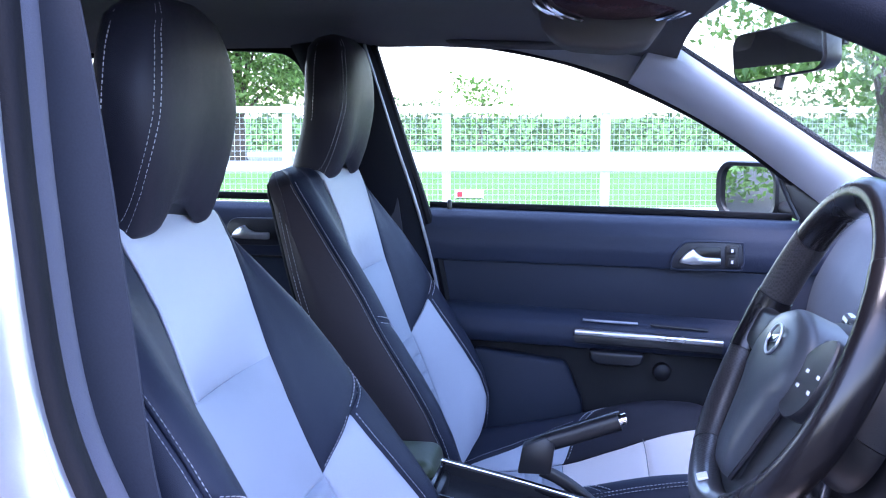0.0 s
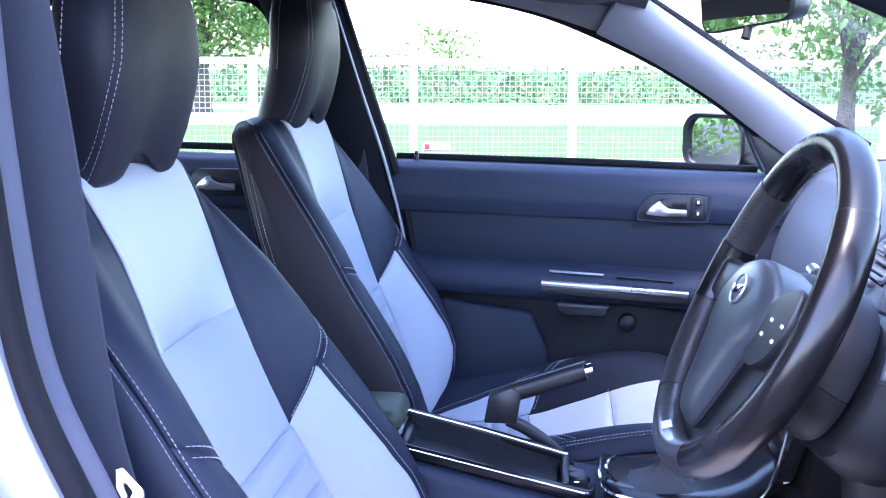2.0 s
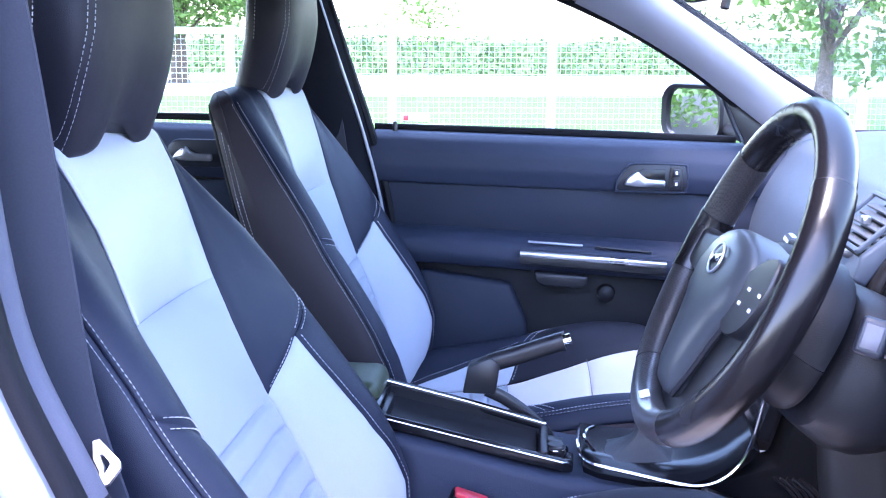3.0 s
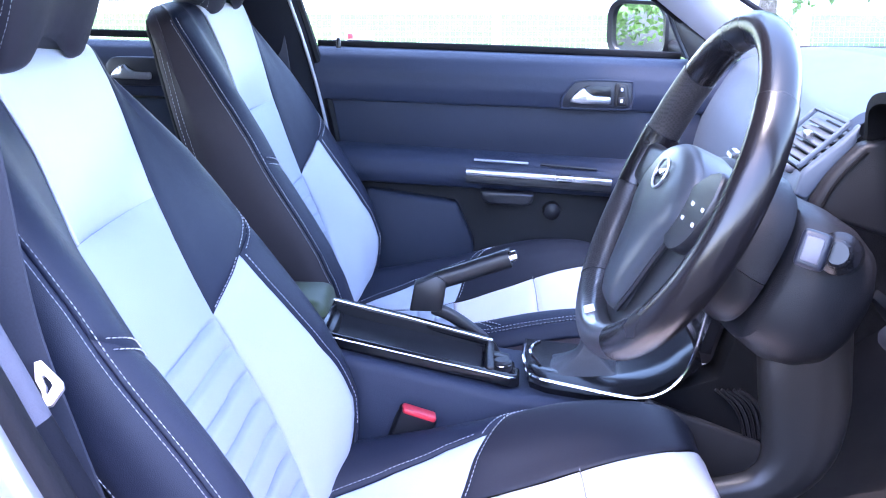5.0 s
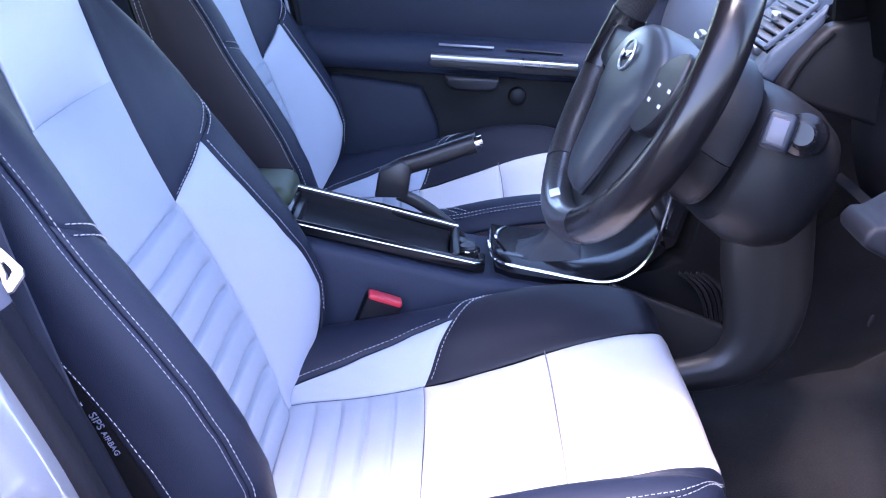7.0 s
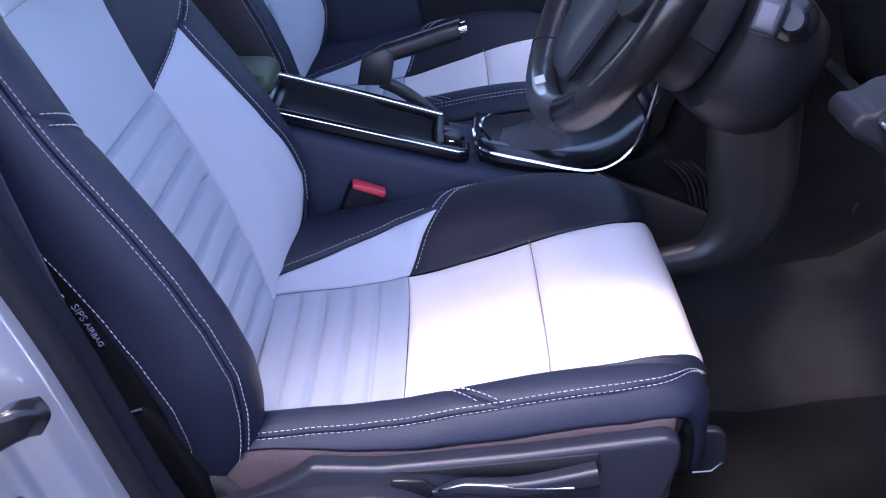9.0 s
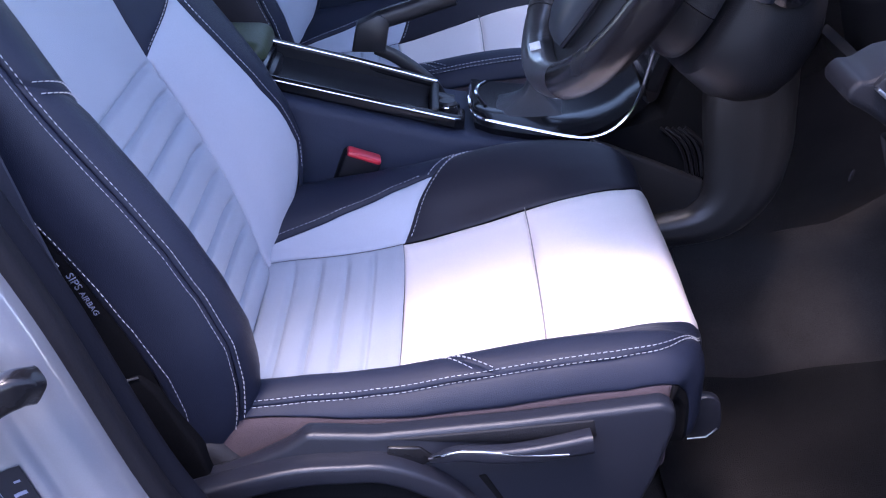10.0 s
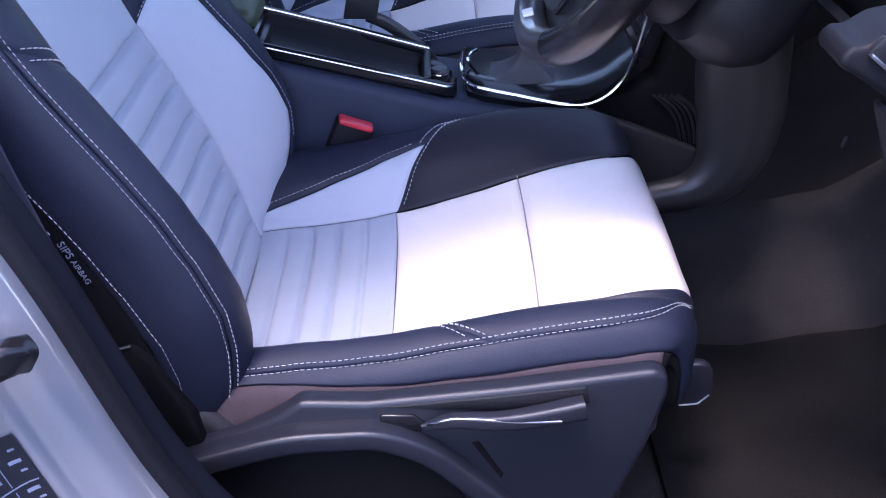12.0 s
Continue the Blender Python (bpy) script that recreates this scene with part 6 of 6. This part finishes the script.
    kk.append(part("grip_heel", prism([(-0.108, 0.648), (-0.101, 0.686), (-0.070, 0.700), (-0.056, 0.692), (-0.062, 0.648)], 0.036, 0.064, "y", 0.003, 2), M_SATIN, None, "thick heel of the grip"))
    kk.append(part("lever_arm", sweep(curve([(-0.075, 0.045, 0.652), (-0.05, 0.042, 0.642), (-0.02, 0.040, 0.622), (0.006, 0.038, 0.598), (0.02, 0.036, 0.57)], 14), rrect(0.012, 0.018, 0.005), up=(0, 0, 1)), M_SATIN, None, "black lever arm"))
    adopt(h, kk)


console()


# ---- mirrors, lamp and visor ----
def cabin_mirror():
    m = thing("interior_mirror", (0.27, -0.03, 1.22), "black framed rear-view mirror on the windscreen", "mirror")
    # the glass looks back towards the driver
    c = Vector((0.214, -0.025, 1.214))
    face = Vector((-0.82, -0.57, -0.013)).normalized()
    s1 = Vector((0.57, -0.82, 0.10)).normalized()
    s2 = face.cross(s1).normalized()
    if s2.z < 0:
        s2 = -s2
    out = rrect(0.160, 0.062, 0.018, 5)
    ring = lambda q, o: [c + s1 * (a * q) + s2 * (b * q + 0.035 * a * 0.0) + face * o for a, b in out]
    k = [part("housing", loft([ring(0.55, -0.045), ring(0.9, -0.028), ring(1.0, -0.006), ring(1.0, 0.004), ring(0.955, 0.005)]), M_SATIN, None, "black plastic mirror housing"),
         part("mirror_glass", loft([ring(0.94, 0.003), ring(0.94, 0.0062)]), M_MIRROR, None, "reflecting mirror glass"),
         part("mount_arm", tube([c - face * 0.03, c - face * 0.06 + Vector((0, 0, 0.02)), Vector((0.30, 0.0, 1.235))], 0.012, 10), M_SATIN),
         part("dip_lever", tube([c - s2 * 0.030, c - s2 * 0.045 + face * 0.006], 0.006, 8, up=(1, 0, 0)), M_SATIN, None, "small black dip lever")]
    adopt(m, k)
    w = thing("wing_mirror", (0.31, 0.90, 0.96), "black door mirror with rounded reflecting glass", "mirror")
    c = Vector((0.302, 0.93, 0.984))
    face = Vector((-0.78, -0.62, 0.035)).normalized()
    s1 = Vector((0.62, -0.78, 0)).normalized()
    s2 = Vector((0, 0, 1))
    out = rrect(0.175, 0.122, 0.040, 6)
    ring = lambda q, o, q2=None: [c + s1 * (a * q) + s2 * (b * (q2 or q)) + face * o for a, b in out]
    k = [part("housing", loft([ring(0.5, -0.07), ring(0.85, -0.05), ring(1.0, -0.012), ring(1.0, 0.004), ring(0.95, 0.010), ring(0.84, 0.006), ring(0.82, -0.004)]), M_SATIN, None, "black mirror housing"),
         part("mirror_glass", loft([ring(0.82, -0.005), ring(0.82, -0.001)]), M_MIRROR, None, "reflecting mirror glass"),
         part("mirror_arm", tube([(0.36, 0.88, 0.955), (0.40, 0.77, 0.945)], 0.014, 12), M_LOWER)]
    adopt(w, k)


cabin_mirror()


def roof_fittings():
    lamp = thing("roof_console", (0.02, 0.0, 1.28), "grey overhead console with a chrome ringed lamp", "roof console")
    k = []
    ell = lambda q, z, dx=0.0: [(0.020 + dx + 0.112 * q * math.cos(a), 0.085 * q * math.sin(a), z - 0.034 * q * math.sin(a)) for a in [2 * math.pi * j / 40 for j in range(40)]]
    k.append(part("console_shell", loft([ell(1.12, 1.330), ell(1.10, 1.309), ell(1.03, 1.296), ell(0.9, 1.2905)]), M_LINER, None, "grey plastic shell"))
    k.append(part("lamp_ring", tube(ell(1.0, 1.2915), 0.0042, 8, closed=True), M_CHROME, None, "chrome ring"))
    k.append(part("lamp_lens", loft([ell(0.80, 1.294), ell(0.78, 1.288), ell(0.65, 1.284), ell(0.3, 1.2825)]), M_LAMP, None, "dark plum tinted lamp lens"))
    k.append(part("lens_ring", tube(ell(0.86, 1.287), 0.0036, 8, closed=True), M_CHROME))
    adopt(lamp, k)
    bx = thing("sensor_housing", (0.0, 0.12, 1.27), "grey plastic housing on the headliner", "housing")
    adopt(bx, [part("housing_shell", prism([(-0.090, 1.285), (-0.080, 1.246), (-0.05, 1.228), (0.02, 1.222), (0.060, 1.228), (0.085, 1.262), (0.085, 1.285)], 0.06, 0.20, "y", 0.010, 3), M_LINER)])
    vis = thing("sun_visor", (0.0, 0.36, 1.27), "grey cloth sun visor folded against the roof", "sun visor")
    adopt(vis, [part("visor_panel", rbox((-0.03, 0.36, 1.290), (0.15, 0.30, 0.012), 0.005, pose(0, 0, 0, 0, 4, 0), 3), M_LINER), part("visor_rod", tube([(0.045, 0.22, 1.284), (0.045, 0.50, 1.282)], 0.005, 8), M_PLASTIC)])
    han = thing("grab_handle", (-0.20, 0.57, 1.28), "grey grab handle above the passenger window", "handle")
    adopt(han, [part("handle_bar", tube(curve([(-0.28, 0.575, 1.282), (-0.26, 0.560, 1.268), (-0.18, 0.552, 1.262), (-0.10, 0.556, 1.264), (-0.08, 0.572, 1.274)], 16), 0.008, 10), M_LINER)])


roof_fittings()


# ---- outside ----
F0, FD = Vector((-1.742, 11.2, 0)), Vector((0.990, 0.139, 0))      # a fence post, and the way that the fence runs
FN = Vector((-0.139, 0.990, 0))


def outside():
    def ground(s, t):
        r = 3000
        f = lambda q: math.copysign(abs(2 * q - 1) ** 4, 2 * q - 1) * r
        return (f(s), f(t), 0.0)
    tagged(part("ground", skin(ground, 48, 48, 0.5), M_GRASS), "sunlit green meadow", "ground", kind="structure")

    def strip(name, d0, d1, h, material, label, cat):
        def f(s, t):
            p = F0 + FD * (-90 + 200 * s) + FN * (d0 + (d1 - d0) * t)
            return (p.x, p.y, h)
        tagged(part(name, skin(f, 40, 4, h), material), label, cat, kind="structure")
    strip("road", 11.0, 24.0, 0.02, M_GRAVEL, "pale dusty track beyond the meadow", "track")
    # unseen ground, kept dark so that little light bounces into the car
    strip("pavement", -17.5, -5.0, 0.02, M_ASPHALT, "dark asphalt added out of view under the car", "asphalt")
    # fence
    for name, i0, i1 in (("fence", -14, 16),):
        fe = thing(name, tuple(F0), "white timber fence with square wire mesh", "fence")
        k = []
        post = rbox((0, 0, 0.63), (0.10, 0.10, 1.26), 0.01)
        pm = part("post", post, M_FENCE)
        cap = part("post_cap", rbox((0, 0, 1.272), (0.13, 0.13, 0.024), 0.006), M_FENCE)
        for i in range(i0, i1):
            p = F0 + FD * (1.8 * i)
            for src in (pm, cap):
                o = src if i == i0 else src.copy()
                if i != i0:
                    scene.collection.objects.link(o)
                o.location = p
                o.rotation_euler = (0, 0, math.atan2(FD.y, FD.x))
                k.append(o)
        for z in (1.225, 0.56, 0.10):
            a, b = F0 + FD * (1.8 * i0), F0 + FD * (1.8 * (i1 - 1))
            h = 0.075 if z > 1 else 0.045
            k.append(part("rail", sweep([a + Vector((0, 0, z)) - FN * 0.06, b + Vector((0, 0, z)) - FN * 0.06], rrect(0.035, h, 0.006, 1)), M_FENCE))
        bay = []
        bm = bmesh.new()
        for j in range(29):
            x = 0.03 + j * 0.062
            bay.append(((x, 0.0, 0.08), (x, 0.0, 1.20)))
        for j in range(19):
            z = 0.08 + j * 0.062
            bay.append(((0.0, 0.004, z), (1.8, 0.004, z)))
        for a, b in bay:
            t = sweep([a, b], [(0.003, 0), (0, 0.003), (-0.003, 0), (0, -0.003)], up=(0, 1, 0))
            bm = merge(bm, t)
        mesh = part("wire_mesh", bm, M_WIRE)
        for i in range(i0, i1 - 1):
            o = mesh if i == i0 else mesh.copy()
            if i != i0:
                scene.collection.objects.link(o)
            o.location = F0 + FD * (1.8 * i) - FN * 0.03
            o.rotation_euler = (0, 0, math.atan2(FD.y, FD.x))
            k.append(o)
        adopt(fe, k)


outside()


def leaf_cloud(rng, blobs, count, size, flat=0.0):
    """Many small folded leaves scattered through blobs of (centre, radii), thicker towards their outsides."""
    verts, faces = [], []
    wts = np.array([b[1][0] * b[1][1] * b[1][2] for b in blobs]) ** 0.67
    wts /= wts.sum()
    for b in rng.choice(len(blobs), count, p=wts):
        (cx, cy, cz), (rx, ry, rz) = blobs[b]
        d = rng.normal(size=3)
        d /= np.linalg.norm(d)
        r = rng.uniform(0.25, 1.0) ** 0.45
        p = np.array([cx + d[0] * rx * r, cy + d[1] * ry * r, cz + d[2] * rz * r])
        a = rng.normal(size=3)
        a /= np.linalg.norm(a)
        c = np.cross(a, rng.normal(size=3))
        c /= np.linalg.norm(c)
        n = np.cross(a, c)
        s = size * rng.uniform(0.6, 1.3)
        q = len(verts)
        verts += [p - a * s * 0.5, p + c * s * 0.32 + n * s * 0.08, p + a * s * 0.55, p - c * s * 0.32 + n * s * 0.08]
        faces += [(q, q + 1, q + 2), (q, q + 2, q + 3)]
    me = bpy.data.meshes.new("leaves")
    me.from_pydata([tuple(v) for v in verts], [], faces)
    return me


def tree(name, at, height, crown, trunk_r, leaves, size, label, seed, low=0.35, lean=0.0):
    rng = np.random.default_rng(seed)
    t = thing(name, at, label, "tree")
    x, y, z = at
    k = []
    fork = height * low
    path = curve([(x, y, -0.05), (x + 0.04 + lean * 0.3, y, fork * 0.5), (x + 0.06 + lean * 0.7, y, fork), (x + 0.1 + lean, y, height * 0.8)], 14)
    k.append(part("trunk", sweep(path, disc(1, 10), up=(0, 1, 0), scale=lambda s: trunk_r * (1.35 - 1.1 * s) * (1.25 if s < 0.05 else 1)), M_BARK))
    blobs = []
    for i in range(26):
        a, e = rng.uniform(0, 2 * math.pi), rng.uniform(0.0, 1.0)
        r = crown * rng.uniform(0.1, 0.85)
        c = np.array([x + lean + r * math.cos(a), y + r * math.sin(a), fork + (height - fork) * e * 0.9])
        blobs.append((c, np.array([crown * 0.42, crown * 0.42, crown * 0.34]) * rng.uniform(0.7, 1.2)))
        if i < 9:
            s = path[8]
            mid = (Vector(c) + s) / 2 + Vector((0, 0, 0.12 * height * 0.3))
            k.append(part("limb", sweep(curve([s, mid, Vector(c)], 8), disc(1, 6), up=(0.2, 1, 0.1), scale=lambda q: trunk_r * (0.22 - 0.18 * q)), M_BARK))
    me = leaf_cloud(rng, blobs, leaves, size)
    me.materials.append(M_LEAF)
    k.append(new("crown", me))
    adopt(t, k)
    return t


def planting():
    rng = np.random.default_rng(7)
    blobs = []
    for i in range(130):
        p = F0 + FD * (-60 + i * 0.95 + rng.uniform(-0.3, 0.3)) + FN * (25.5 + rng.uniform(0, 1.5))
        h = 0.85 + 0.35 * math.sin(i * 0.35) + rng.uniform(0, 0.35)
        blobs.append(((p.x, p.y, h * 0.75), (0.9, 0.9, h)))
    me = leaf_cloud(rng, blobs, 42000, 0.17)
    me.materials.append(M_HEDGE)
    tagged(new("hedge", me), "uneven sunlit field hedge beyond the track", "hedge", kind="stuff")
    # unseen hedge on the near side, added to dim low light and reflections
    blobs = []
    for i in range(34):
        h = 0.55 + 0.12 * math.sin(i * 0.7) + rng.uniform(0, 0.15)
        blobs.append(((-12 + i * 0.8 + rng.uniform(-0.2, 0.2), -7.2 + rng.uniform(-0.4, 0.4), h * 0.9), (1.0, 0.9, h)))
    me = leaf_cloud(rng, blobs, 14000, 0.2)
    me.materials.append(M_HEDGE)
    tagged(new("hedge", me), "low green hedge added out of view to shape the light", "hedge", kind="stuff")
    tree("tree", (-9.6, 27.5, 0), 7.0, 3.0, 0.2, 26000, 0.15, "dense green broadleaf tree behind the fence", 3, 0.22)
    tree("tree", (-5.1, 46.0, 0), 2.7, 1.7, 0.10, 520, 0.20, "low field tree behind the hedge", 5, 0.3)
    tree("tree", (2.23, 8.2, 0), 4.4, 1.9, 0.085, 15000, 0.075, "young broadleaf tree beside the parking ground", 11, 0.30, 0.0)
    tree("tree", (5.2, 12.5, 0), 5.2, 2.6, 0.12, 4200, 0.16, "leafy tree beyond the bonnet", 13, 0.30)
    tree("tree", (-13.0, 3.6, 0), 5.2, 2.8, 0.12, 15000, 0.11, "leafy low tree behind the car", 17, 0.1)


planting()


def notice():
    s = thing("fence_sign", (-1.47, 11.13, 0.28), "small white notice plate on the wire fence", "sign")
    m = Matrix.Translation((-1.468, 11.13, 0.28)) @ Matrix.Rotation(math.atan2(FD.y, FD.x), 4, "Z")
    k = []
    for name, w, h, x, d, mt, lab in (("plate", 0.32, 0.10, 0, 0.0, M_FENCE, ""), ("red_mark", 0.06, 0.06, -0.11, -0.006, M_RED, "plain red mark"), ("plate_edge", 0.30, 0.008, 0, -0.006, M_RUBBER, "dark lower edge")):
        bm = rbox((x, d, -0.045 if name == "plate_edge" else 0), (w, 0.008, h), 0.001)
        bmesh.ops.transform(bm, matrix=m, verts=bm.verts)
        k.append(part(name, bm, mt, None, lab))
    adopt(s, k)


notice()
